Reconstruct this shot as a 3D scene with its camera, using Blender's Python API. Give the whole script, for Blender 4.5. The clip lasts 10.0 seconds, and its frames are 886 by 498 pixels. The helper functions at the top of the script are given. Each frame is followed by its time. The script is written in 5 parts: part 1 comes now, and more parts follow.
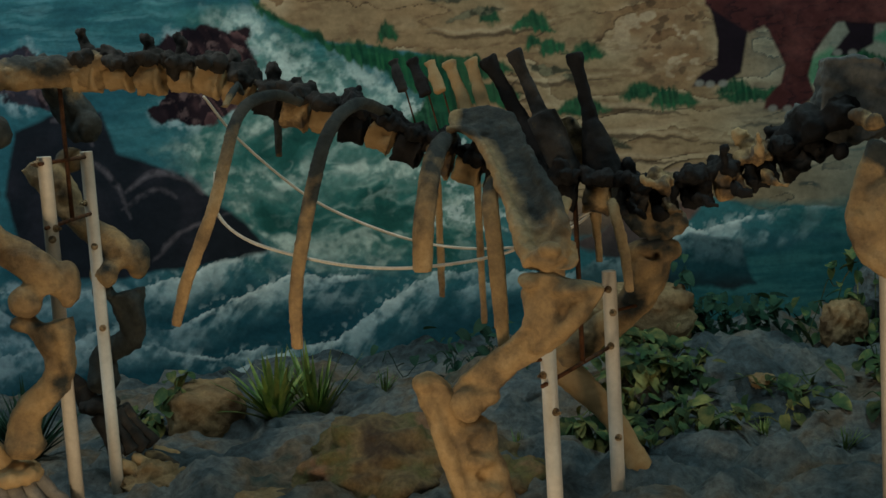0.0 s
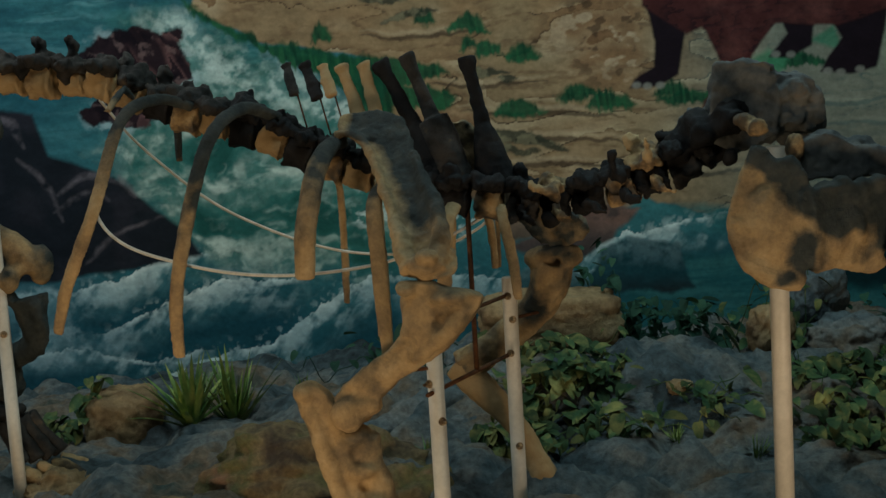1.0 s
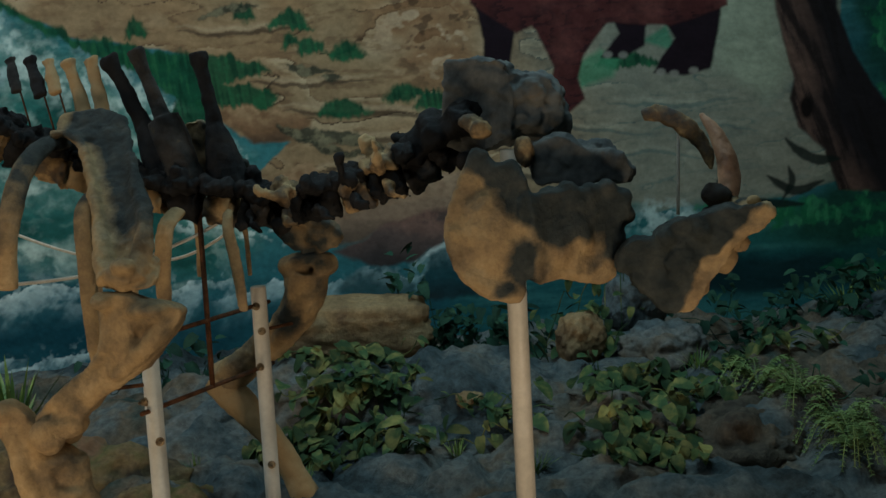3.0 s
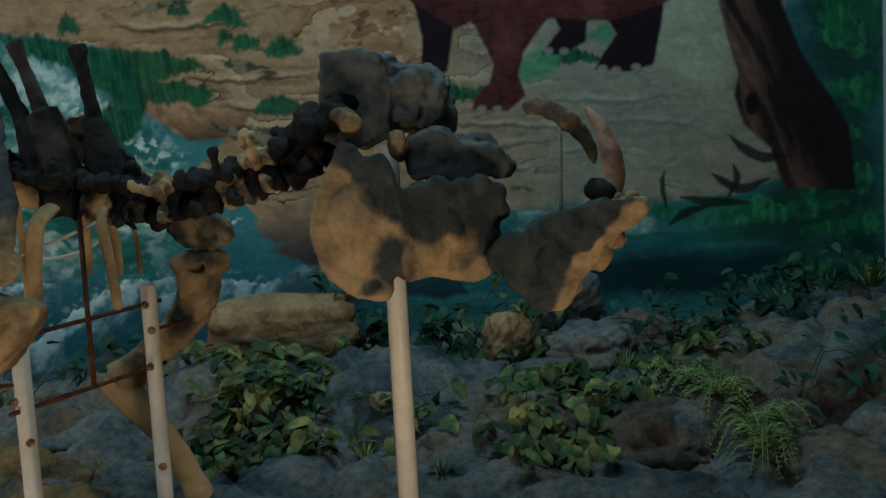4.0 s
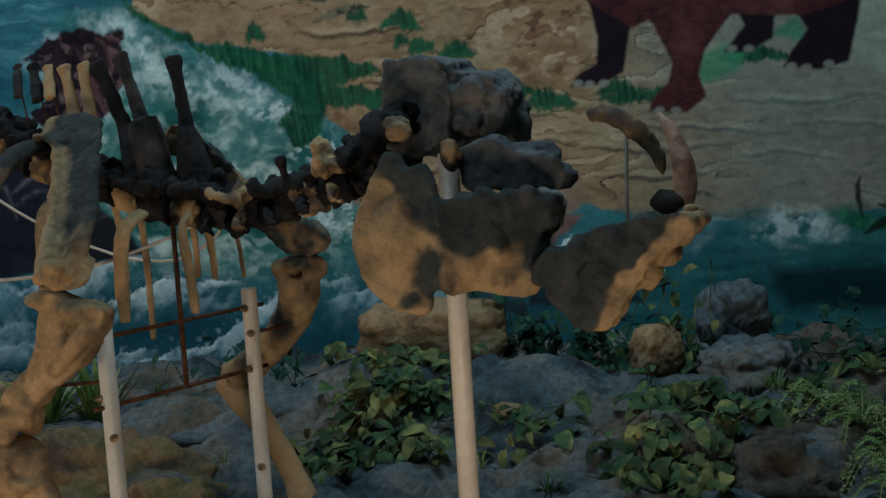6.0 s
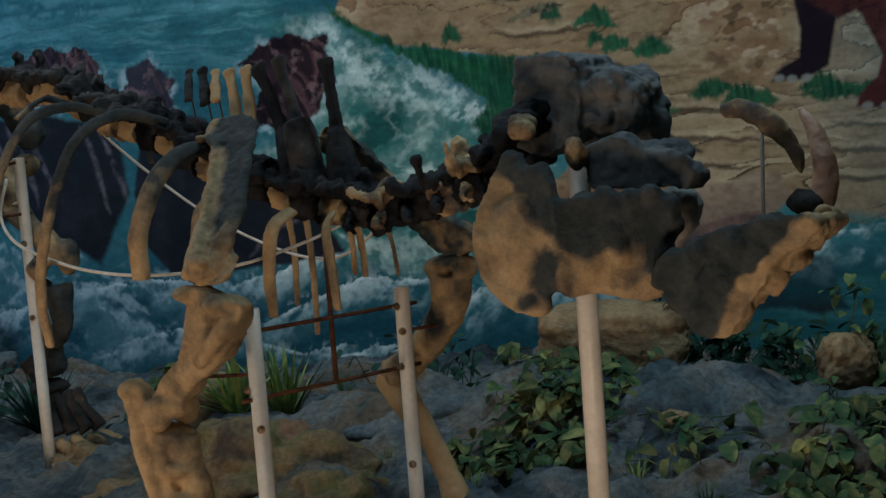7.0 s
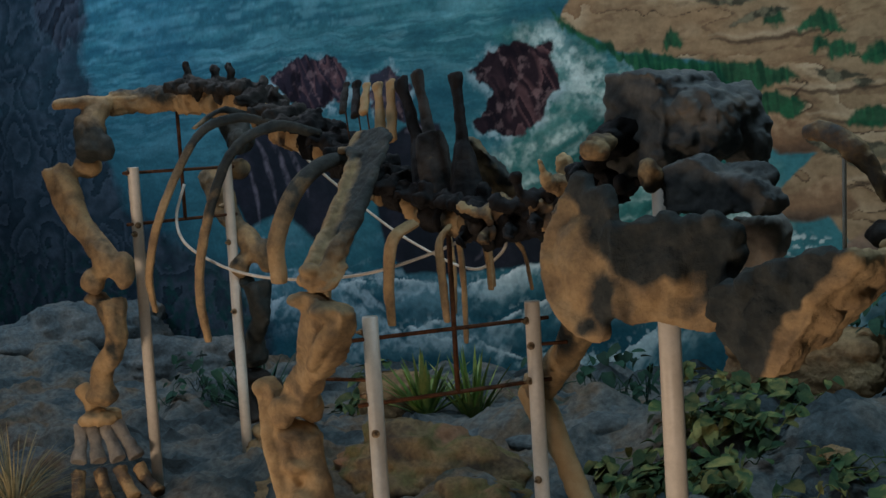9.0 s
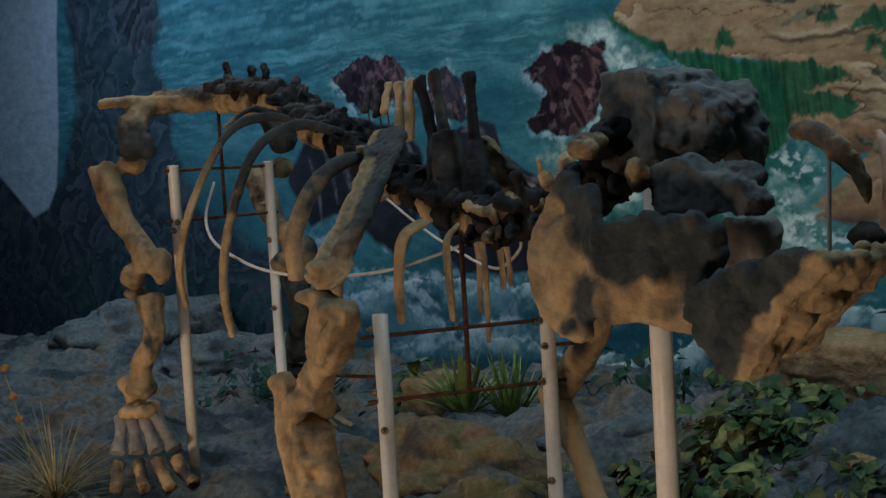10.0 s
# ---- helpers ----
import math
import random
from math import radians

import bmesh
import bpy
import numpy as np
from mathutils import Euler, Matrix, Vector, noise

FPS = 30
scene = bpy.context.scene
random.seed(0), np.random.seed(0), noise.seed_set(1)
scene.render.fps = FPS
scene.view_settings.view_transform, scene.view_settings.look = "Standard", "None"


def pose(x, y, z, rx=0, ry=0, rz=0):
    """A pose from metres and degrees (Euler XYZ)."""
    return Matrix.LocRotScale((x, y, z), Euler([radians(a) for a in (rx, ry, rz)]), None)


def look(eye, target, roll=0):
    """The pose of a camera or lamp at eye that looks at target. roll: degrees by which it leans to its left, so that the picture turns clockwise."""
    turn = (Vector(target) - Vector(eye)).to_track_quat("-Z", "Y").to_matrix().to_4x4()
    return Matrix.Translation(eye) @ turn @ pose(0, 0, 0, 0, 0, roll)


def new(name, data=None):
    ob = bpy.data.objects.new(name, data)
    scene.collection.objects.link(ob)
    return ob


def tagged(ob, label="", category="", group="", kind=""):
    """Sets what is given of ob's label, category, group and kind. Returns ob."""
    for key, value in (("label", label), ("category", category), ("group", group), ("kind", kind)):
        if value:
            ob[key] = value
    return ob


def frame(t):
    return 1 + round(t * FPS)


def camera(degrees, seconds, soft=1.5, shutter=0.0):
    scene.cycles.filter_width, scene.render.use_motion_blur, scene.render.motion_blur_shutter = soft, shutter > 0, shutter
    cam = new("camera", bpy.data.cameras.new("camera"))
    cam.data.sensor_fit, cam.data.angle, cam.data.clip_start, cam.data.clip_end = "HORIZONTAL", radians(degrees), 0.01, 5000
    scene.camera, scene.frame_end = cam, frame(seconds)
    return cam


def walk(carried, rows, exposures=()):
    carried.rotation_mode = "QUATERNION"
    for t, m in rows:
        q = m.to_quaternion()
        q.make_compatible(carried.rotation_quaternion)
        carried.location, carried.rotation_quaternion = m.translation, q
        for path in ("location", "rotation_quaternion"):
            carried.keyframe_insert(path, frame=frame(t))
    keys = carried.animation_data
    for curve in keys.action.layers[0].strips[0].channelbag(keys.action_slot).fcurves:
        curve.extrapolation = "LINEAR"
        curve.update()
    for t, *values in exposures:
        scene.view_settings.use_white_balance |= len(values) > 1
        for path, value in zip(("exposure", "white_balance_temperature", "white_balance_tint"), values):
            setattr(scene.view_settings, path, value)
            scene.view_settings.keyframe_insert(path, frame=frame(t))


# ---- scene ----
cam = camera(39.9, 10.0)
PATH = [
    (0, (-0.069, -0.017, 1.249), (-0.038, 1.968, 1.01), -3.5),
    (0.5, (0.09, -0.003, 1.242), (0.125, 1.982, 1.003), -3.5),
    (1, (0.23, 0.027, 1.246), (0.262, 2.012, 1.005), -3.5),
    (1.5, (0.358, 0.066, 1.232), (0.406, 2.051, 0.991), -3.5),
    (2, (0.505, 0.115, 1.214), (0.585, 2.099, 0.97), -3.5),
    (2.5, (0.632, 0.169, 1.206), (0.743, 2.151, 0.962), -3.4),
    (3, (0.787, 0.191, 1.211), (0.907, 2.172, 0.966), -3.1),
    (4.5, (1.244, 0.28, 1.163), (1.321, 2.264, 0.922), -3.2),
    (5, (1.38, 0.316, 1.174), (1.352, 2.301, 0.934), -3.3),
    (6.5, (1.764, 0.406, 1.16), (1.19, 2.311, 0.955), -3.9),
    (7, (1.906, 0.481, 1.145), (1.132, 2.316, 0.954), -4.2),
    (7.5, (2.057, 0.56, 1.141), (1.148, 2.332, 0.962), -4.0),
    (8, (2.175, 0.627, 1.165), (1.165, 2.344, 0.988), -3.9),
    (8.5, (2.315, 0.706, 1.168), (1.182, 2.345, 1.0), -3.7),
    (9, (2.404, 0.77, 1.153), (1.156, 2.325, 0.994), -3.5),
    (9.5, (2.483, 0.837, 1.133), (1.163, 2.331, 0.982), -3.4),
    (10, (2.589, 0.919, 1.134), (1.217, 2.367, 0.986), -3.3),
]
walk(cam, [(t, look(eye, target, roll)) for t, eye, target, roll in PATH],
     [(0.0, 0.0, 6650, 12), (1.5, 0.0, 6400, 12), (3.0, 0.0, 6150, 12), (5.0, 0.12, 5850, 15), (7.0, 0.08, 5900, 22), (10.0, 0.1, 6000, 24)])

# ---- world and lights ----
world = bpy.data.worlds.new("world")
scene.world = world
world.use_nodes = True
world.node_tree.nodes["Background"].inputs[0].default_value = (0.02, 0.05, 0.06, 1)
world.node_tree.nodes["Background"].inputs[1].default_value = 0.3


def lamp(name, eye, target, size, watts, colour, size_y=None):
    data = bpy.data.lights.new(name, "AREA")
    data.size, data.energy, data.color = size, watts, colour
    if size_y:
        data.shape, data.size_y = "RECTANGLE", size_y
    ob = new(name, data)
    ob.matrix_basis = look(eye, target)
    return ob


# warm floor spots low in front of the mount; cool dim fill lamps, unseen, added under the ceiling
lamp("floor_spot_light", (-0.8, 1.75, 0.0), (-0.4, 3.3, 0.7), 0.3, 13.0, (1.0, 0.78, 0.5))
lamp("floor_spot_light", (1.5, 1.55, 0.0), (1.2, 3.1, 0.7), 0.3, 10.5, (1.0, 0.8, 0.54))
# fill lamp added over the visitors' side to lift the dark bones
lamp("overhead_fill_light", (0.4, 1.2, 3.2), (0.5, 3.4, 0.7), 1.2, 13, (0.72, 0.94, 1.0), 0.4)
lamp("overhead_fill_light", (-4.2, 3.9, 3.2), (-4.0, 5.4, 0.8), 1.2, 40, (0.62, 0.9, 1.0), 0.4)
lamp("overhead_fill_light", (-1.5, 3.7, 3.2), (-1.4, 5.4, 0.6), 1.2, 29, (0.84, 0.96, 0.95), 0.4)
lamp("overhead_fill_light", (1.4, 3.7, 3.2), (1.4, 5.4, 0.6), 1.2, 34, (0.60, 0.93, 1.0), 0.4)


# ---- materials ----
def material(name, rough=0.8, metal=0.0):
    m = bpy.data.materials.new(name)
    m.use_nodes = True
    b = m.node_tree.nodes["Principled BSDF"]
    b.inputs["Roughness"].default_value, b.inputs["Metallic"].default_value = rough, metal
    b.inputs["Specular IOR Level"].default_value = 0.5 if rough < 0.6 else 0.12
    return m, m.node_tree, b


def noise_node(nt, scale, detail=5.0, rough=0.6):
    n = nt.nodes.new("ShaderNodeTexNoise")
    n.inputs["Scale"].default_value, n.inputs["Detail"].default_value, n.inputs["Roughness"].default_value = scale, detail, rough
    c = nt.nodes.new("ShaderNodeNewGeometry")
    nt.links.new(c.outputs["Position"], n.inputs["Vector"])
    return n.outputs[0]


def ramp(nt, fac, stops):
    r = nt.nodes.new("ShaderNodeValToRGB")
    while len(r.color_ramp.elements) < len(stops):
        r.color_ramp.elements.new(0.5)
    for e, (p, c) in zip(r.color_ramp.elements, stops):
        e.position, e.color = p, (*c, 1)
    nt.links.new(fac, r.inputs[0])
    return r.outputs[0]


def mix(nt, fac, a, b, blend="MIX"):
    n = nt.nodes.new("ShaderNodeMix")
    n.data_type, n.blend_type = "RGBA", blend
    for sock, v in ((n.inputs[0], fac), (n.inputs[6], a), (n.inputs[7], b)):
        if isinstance(v, bpy.types.NodeSocket):
            nt.links.new(v, sock)
        elif isinstance(v, tuple):
            sock.default_value = (*v, 1)
        else:
            sock.default_value = v
    return n.outputs[2]


def bump(nt, b, height, strength, dist):
    n = nt.nodes.new("ShaderNodeBump")
    n.inputs["Strength"].default_value, n.inputs["Distance"].default_value = strength, dist
    nt.links.new(height, n.inputs["Height"])
    nt.links.new(n.outputs[0], b.inputs["Normal"])


def mottled(name, stops, scale, fine, rough=0.8, metal=0.0, relief=0.004, grain=0.35, vary=0.0):
    """Two scales of colour noise and a fine relief; stops: the large-scale colours."""
    m, nt, b = material(name, rough, metal)
    base = ramp(nt, noise_node(nt, scale, 4), stops)
    grit = ramp(nt, noise_node(nt, fine, 6, 0.7), [(0.3, (0.45, 0.45, 0.45)), (0.7, (1.3, 1.3, 1.3))])
    col = mix(nt, grain, base, mix(nt, 1.0, base, grit, "MULTIPLY"))
    if vary:
        info = nt.nodes.new("ShaderNodeObjectInfo")
        var = ramp(nt, info.outputs["Random"], [(0.0, (1 - vary,) * 3), (1.0, (1 + vary,) * 3)])
        col = mix(nt, 1.0, col, var, "MULTIPLY")
    nt.links.new(col, b.inputs["Base Color"])
    bump(nt, b, noise_node(nt, fine, 6, 0.7), 0.6, relief)
    return m


TAN, PALE, BROWN, DARK = (0.39, 0.262, 0.128), (0.5, 0.365, 0.2), (0.16, 0.108, 0.06), (0.072, 0.064, 0.056)
bone_tan = mottled("bone_tan", [(0.28, BROWN), (0.42, TAN), (0.62, TAN), (0.78, PALE)], 9, 70, 0.7, grain=0.2, vary=0.15)
bone_mix = mottled("bone_mix", [(0.36, DARK), (0.47, BROWN), (0.56, TAN), (0.75, TAN)], 11, 70, 0.7, vary=0.2)
bone_black = mottled("bone_black", [(0.3, (0.008, 0.008, 0.008)), (0.55, (0.017, 0.016, 0.016)), (0.75, (0.034, 0.029, 0.024))], 14, 80, 0.7, vary=0.2)
bone_skull = mottled("bone_skull", [(0.32, (0.05, 0.054, 0.054)), (0.5, (0.105, 0.108, 0.102)), (0.64, (0.145, 0.138, 0.122)), (0.76, (0.17, 0.13, 0.09))], 12, 70, 0.8, grain=0.3)
bone_dark = mottled("bone_dark", [(0.35, (0.016, 0.016, 0.015)), (0.5, (0.036, 0.032, 0.028)), (0.64, (0.052, 0.046, 0.04)), (0.74, (0.13, 0.09, 0.052))], 12, 80, 0.72, vary=0.2)
bone_grey = mottled("bone_grey", [(0.32, (0.13, 0.122, 0.108)), (0.48, (0.21, 0.195, 0.17)), (0.62, (0.27, 0.245, 0.205)), (0.76, (0.28, 0.22, 0.15))], 12, 80, 0.75, vary=0.15)


def stained_shaded_bone():
    """Tan bone, black-brown where the mesh's value marks staining and painted-in shade."""
    m, nt, b = material("bone_stained_shaded", 0.7)
    light = ramp(nt, noise_node(nt, 9, 5), [(0.3, BROWN), (0.42, (0.27, 0.185, 0.1)), (0.54, TAN), (0.76, PALE)])
    dark = ramp(nt, noise_node(nt, 16, 5), [(0.35, (0.03, 0.035, 0.033)), (0.5, (0.045, 0.051, 0.047)), (0.7, (0.078, 0.076, 0.064))])
    a = nt.nodes.new("ShaderNodeAttribute")
    a.attribute_name = "stain_shade"
    n = nt.nodes.new("ShaderNodeMath")
    n.operation = "MULTIPLY_ADD"
    n.inputs[1].default_value = 0.52
    nt.links.new(noise_node(nt, 28, 6, 0.7), n.inputs[0])
    nt.links.new(a.outputs["Fac"], n.inputs[2])
    edge = ramp(nt, n.outputs[0], [(0.44, (0, 0, 0)), (0.62, (0.5, 0.5, 0.5)), (0.82, (1, 1, 1))])
    grit = ramp(nt, noise_node(nt, 75, 6, 0.7), [(0.3, (0.8, 0.8, 0.8)), (0.7, (1.12, 1.12, 1.12))])
    nt.links.new(mix(nt, 1.0, mix(nt, edge, light, dark), grit, "MULTIPLY"), b.inputs["Base Color"])
    bump(nt, b, mix(nt, 0.5, noise_node(nt, 75, 6, 0.75), noise_node(nt, 26, 6, 0.75)), 0.9, 0.012)
    return m


bone_stained_shaded = stained_shaded_bone()
tusk_red = mottled("tusk_red", [(0.3, (0.24, 0.11, 0.055)), (0.55, (0.56, 0.3, 0.17)), (0.8, (0.66, 0.42, 0.26))], 14, 60, 0.5)
post_white = mottled("post_white", [(0.3, (0.52, 0.47, 0.38)), (0.6, (0.66, 0.6, 0.5)), (0.8, (0.7, 0.66, 0.58))], 6, 60, 0.45, relief=0.001, grain=0.2)
rust = mottled("rust", [(0.35, (0.05, 0.025, 0.014)), (0.6, (0.13, 0.055, 0.025)), (0.8, (0.2, 0.1, 0.05))], 25, 140, 0.85)
bolt_metal = mottled("bolt_metal", [(0.35, (0.08, 0.05, 0.03)), (0.55, (0.28, 0.2, 0.11)), (0.75, (0.42, 0.34, 0.22))], 60, 200, 0.5, 0.6, relief=0.002)
cord_white = mottled("cord_white", [(0.3, (0.5, 0.45, 0.36)), (0.7, (0.68, 0.64, 0.55))], 30, 200, 0.6)
rock_grey = mottled("rock_grey", [(0.32, (0.045, 0.055, 0.058)), (0.46, (0.11, 0.135, 0.14)), (0.58, (0.17, 0.17, 0.155)), (0.7, (0.15, 0.115, 0.08))], 3.4, 40, 0.9, relief=0.03, grain=0.9)
rock_tan = mottled("rock_tan", [(0.3, (0.14, 0.09, 0.05)), (0.55, (0.30, 0.2, 0.1)), (0.75, (0.36, 0.26, 0.15))], 7, 55, 0.9, relief=0.02, grain=0.6)
rock_brown = mottled("rock_brown", [(0.32, (0.03, 0.03, 0.028)), (0.46, (0.085, 0.07, 0.052)), (0.58, (0.13, 0.105, 0.075)), (0.72, (0.08, 0.088, 0.082))], 4, 42, 0.92, relief=0.03, grain=0.9)
rock_moss = mottled("rock_moss", [(0.36, (0.07, 0.05, 0.035)), (0.48, (0.2, 0.145, 0.075)), (0.58, (0.13, 0.12, 0.05)), (0.7, (0.25, 0.14, 0.08))], 5, 50, 0.9, relief=0.025, grain=0.7)
soil = mottled("soil", [(0.3, (0.026, 0.032, 0.032)), (0.42, (0.07, 0.094, 0.1)), (0.52, (0.145, 0.152, 0.14)), (0.6, (0.155, 0.115, 0.078)), (0.7, (0.06, 0.08, 0.068))], 2.6, 34, 0.95, relief=0.035, grain=1.0)
wall_paint = mottled("wall_paint", [(0.3, (0.42, 0.46, 0.46)), (0.7, (0.5, 0.53, 0.52))], 1.2, 40, 0.8, relief=0.001)
floor_dark = mottled("floor_dark", [(0.3, (0.10, 0.09, 0.08)), (0.7, (0.16, 0.14, 0.12))], 2, 60, 0.6, relief=0.001)
leaf_green = mottled("leaf_green", [(0.34, (0.012, 0.04, 0.02)), (0.5, (0.042, 0.075, 0.028)), (0.66, (0.19, 0.175, 0.055))], 9, 60, 0.68, vary=0.5)
leaf_dark = mottled("leaf_dark", [(0.3, (0.009, 0.035, 0.025)), (0.6, (0.022, 0.065, 0.038)), (0.8, (0.045, 0.09, 0.04))], 8, 60, 0.68, vary=0.4)
blade_green = mottled("blade_green", [(0.3, (0.03, 0.09, 0.02)), (0.5, (0.12, 0.2, 0.035)), (0.7, (0.3, 0.32, 0.08))], 10, 60, 0.5, vary=0.3)
fern_green = mottled("fern_green", [(0.3, (0.10, 0.17, 0.05)), (0.6, (0.2, 0.27, 0.08)), (0.8, (0.32, 0.34, 0.14))], 10, 60, 0.5)
straw = mottled("straw", [(0.3, (0.16, 0.14, 0.07)), (0.7, (0.34, 0.3, 0.17))], 12, 80, 0.7)
seed_brown = mottled("seed_brown", [(0.3, (0.2, 0.09, 0.03)), (0.7, (0.4, 0.2, 0.07))], 40, 200, 0.9, relief=0.004)


# ---- building helpers ----
def world_of(ob):
    return world_of(ob.parent) @ ob.matrix_parent_inverse @ ob.matrix_basis if ob.parent else ob.matrix_basis.copy()


def shaded(mesh, smooth=True):
    mesh.polygons.foreach_set("use_smooth", [smooth] * len(mesh.polygons))
    return mesh


def part(name, bm, mat, parent, label="", smooth=True):
    """Links a bmesh or mesh, built in world places, as one object under parent."""
    if isinstance(bm, bpy.types.Mesh):
        mesh = bm
    else:
        mesh = bpy.data.meshes.new(name)
        bmesh.ops.recalc_face_normals(bm, faces=bm.faces)
        bm.to_mesh(mesh)
        bm.free()
    shaded(mesh, smooth)
    if not mesh.materials:
        mesh.materials.append(mat)
    ob = new(name, mesh)
    if parent:
        ob.parent, ob.matrix_parent_inverse = parent, world_of(parent).inverted()
    return tagged(ob, label)


def thing(name, place, label, category, group="", kind=""):
    ob = new(name)
    ob.empty_display_size = 0.1
    ob.location = place
    return tagged(ob, label, category, group, kind)


def curve_points(pts, steps=6):
    """Catmull-Rom through rows of numbers."""
    p = [np.array(q, float) for q in pts]
    p = [2 * p[0] - p[1]] + p + [2 * p[-1] - p[-2]]
    out = []
    for i in range(1, len(p) - 2):
        a, b, c, d = p[i - 1:i + 3]
        for k in range(steps):
            t = k / steps
            out.append(0.5 * (2 * b + (c - a) * t + (2 * a - 5 * b + 4 * c - d) * t * t + (3 * b - a - 3 * c + d) * t ** 3))
    return out + [p[-2]]


def tube(bm, pts, sides=10, flat=1.0, side=Vector((0, 1, 0)), steps=5):
    """A swept, capped tube through (place, radius) rows; flat: its thickness across 'side' over its width."""
    rows = curve_points([(*q[0], q[1]) for q in pts], steps)
    rings = []
    for i, r in enumerate(rows):
        a, b = rows[max(i - 1, 0)], rows[min(i + 1, len(rows) - 1)]
        d = Vector(b[:3] - a[:3]).normalized()
        n = (side - d * side.dot(d)).normalized()
        w = d.cross(n)
        rings.append([bm.verts.new(Vector(r[:3]) + (n * math.cos(q) * flat + w * math.sin(q)) * r[3]) for q in (2 * math.pi * k / sides for k in range(sides))])
    for a, b in zip(rings, rings[1:]):
        for k in range(sides):
            bm.faces.new((a[k], a[(k + 1) % sides], b[(k + 1) % sides], b[k]))
    bm.faces.new(rings[0][::-1])
    bm.faces.new(rings[-1])
    return bm


def ball(bm, place, radii, turn=None, segs=12):
    m = Matrix.Translation(place) @ (turn.to_4x4() if turn else Matrix()) @ Matrix.Diagonal((*radii, 1))
    bmesh.ops.create_uvsphere(bm, u_segments=segs, v_segments=max(6, segs * 2 // 3), radius=1, matrix=m)
    return bm


def slab(bm, outline, at, thick, steps=3):
    """A prism: a closed smooth outline of (a, b) pairs, laid by at(a, b, side) with side -1 and 1."""
    ring = curve_points([*outline, outline[0]], steps)[:-1]
    lo = [bm.verts.new(at(a, b, -thick / 2)) for a, b in ring]
    hi = [bm.verts.new(at(a, b, thick / 2)) for a, b in ring]
    bm.faces.new(lo[::-1])
    bm.faces.new(hi)
    for i in range(len(ring)):
        j = (i + 1) % len(ring)
        bm.faces.new((lo[i], lo[j], hi[j], hi[i]))
    bmesh.ops.triangulate(bm, faces=[f for f in bm.faces if len(f.verts) > 4])
    return bm


def fused(name, bm, voxel=0.008, smooth=4, rough=0.004, scale=22, pits=0.0, chip=0.0):
    """Melts the pieces of a bmesh into one rounded, uneven body."""
    mesh = bpy.data.meshes.new(name)
    bmesh.ops.recalc_face_normals(bm, faces=bm.faces)
    bm.to_mesh(mesh)
    bm.free()
    ob = new("melt", mesh)
    r = ob.modifiers.new("r", "REMESH")
    r.mode, r.voxel_size = "VOXEL", voxel
    s = ob.modifiers.new("s", "SMOOTH")
    s.iterations, s.factor = smooth, 0.5
    out = bpy.data.meshes.new_from_object(ob.evaluated_get(bpy.context.evaluated_depsgraph_get()))
    bpy.data.objects.remove(ob)
    bpy.data.meshes.remove(mesh)
    n = len(out.vertices)
    co, no = np.empty(n * 3), np.empty(n * 3)
    out.vertices.foreach_get("co", co)
    out.vertices.foreach_get("normal", no)
    co, no = co.reshape(-1, 3), no.reshape(-1, 3)
    d = np.array([noise.fractal(Vector(c) * scale, 0.8, 2.1, 4) for c in co])
    if chip:
        cells = [noise.voronoi(Vector(c) * 11)[0] for c in co]
        d = d + chip * (np.array([q[1] - q[0] for q in cells]) - 0.25)
    if pits:
        d = d - pits * np.clip(np.array([noise.noise(Vector(c) * scale * 1.7) for c in co]) - 0.15, 0, 1) * 4
    out.vertices.foreach_set("co", (co + no * d[:, None] * rough).ravel())
    out.update()
    out.name = name
    return out


def box(bm, lo, hi):
    m = Matrix.Translation([(a + b) / 2 for a, b in zip(lo, hi)]) @ Matrix.Diagonal((*[b - a for a, b in zip(lo, hi)], 1))
    bmesh.ops.create_cube(bm, size=1, matrix=m)
    return bm


# ---- the room ----
def setting(name, lo, hi, mat, label):
    return tagged(part(name, box(bmesh.new(), lo, hi), mat, None, smooth=False), label, "wall" if "wall" in name else name.split("_")[0], kind="structure")


setting("wall_north", (-9, 5.70, -0.4), (6, 5.9, 3.3), wall_paint, "pale grey painted wall behind the mural")
setting("wall_west", (-9.2, -3, -0.4), (-9, 5.9, 3.3), wall_paint, "pale grey painted side wall")
setting("wall_east", (6, -3, -0.4), (6.2, 5.9, 3.3), wall_paint, "pale grey painted side wall")
setting("wall_south", (-9.2, -3.2, -0.4), (6.2, -3, 3.3), wall_paint, "pale grey painted wall across the room")
setting("ceiling", (-9.2, -3.2, 3.3), (6.2, 5.9, 3.5), wall_paint, "plain pale ceiling above the display")
setting("floor", (-9.2, -3.2, -0.5), (6.2, 5.9, -0.3), floor_dark, "dark museum floor below the display")


# ---- the mural ----
def lattice(x, y, seed):
    rng = np.random.default_rng(seed).random((256, 256))
    xi, yi = np.floor(x).astype(int), np.floor(y).astype(int)
    fx, fy = x - xi, y - yi
    fx, fy = fx * fx * (3 - 2 * fx), fy * fy * (3 - 2 * fy)
    g = lambda a, b: rng[a % 256, b % 256]
    return (g(xi, yi) * (1 - fx) + g(xi + 1, yi) * fx) * (1 - fy) + (g(xi, yi + 1) * (1 - fx) + g(xi + 1, yi + 1) * fx) * fy


def fbm(x, y, seed, octaves=5):
    s, a, n = 0, 0.5, 0
    for k in range(octaves):
        s, n, a = s + a * lattice(x * 2 ** k, y * 2 ** k, seed + k), n + a, a * 0.55
        x, y = x * 0.8 - y * 0.6 + 7.3, x * 0.6 + y * 0.8 + 3.1
    return s / n


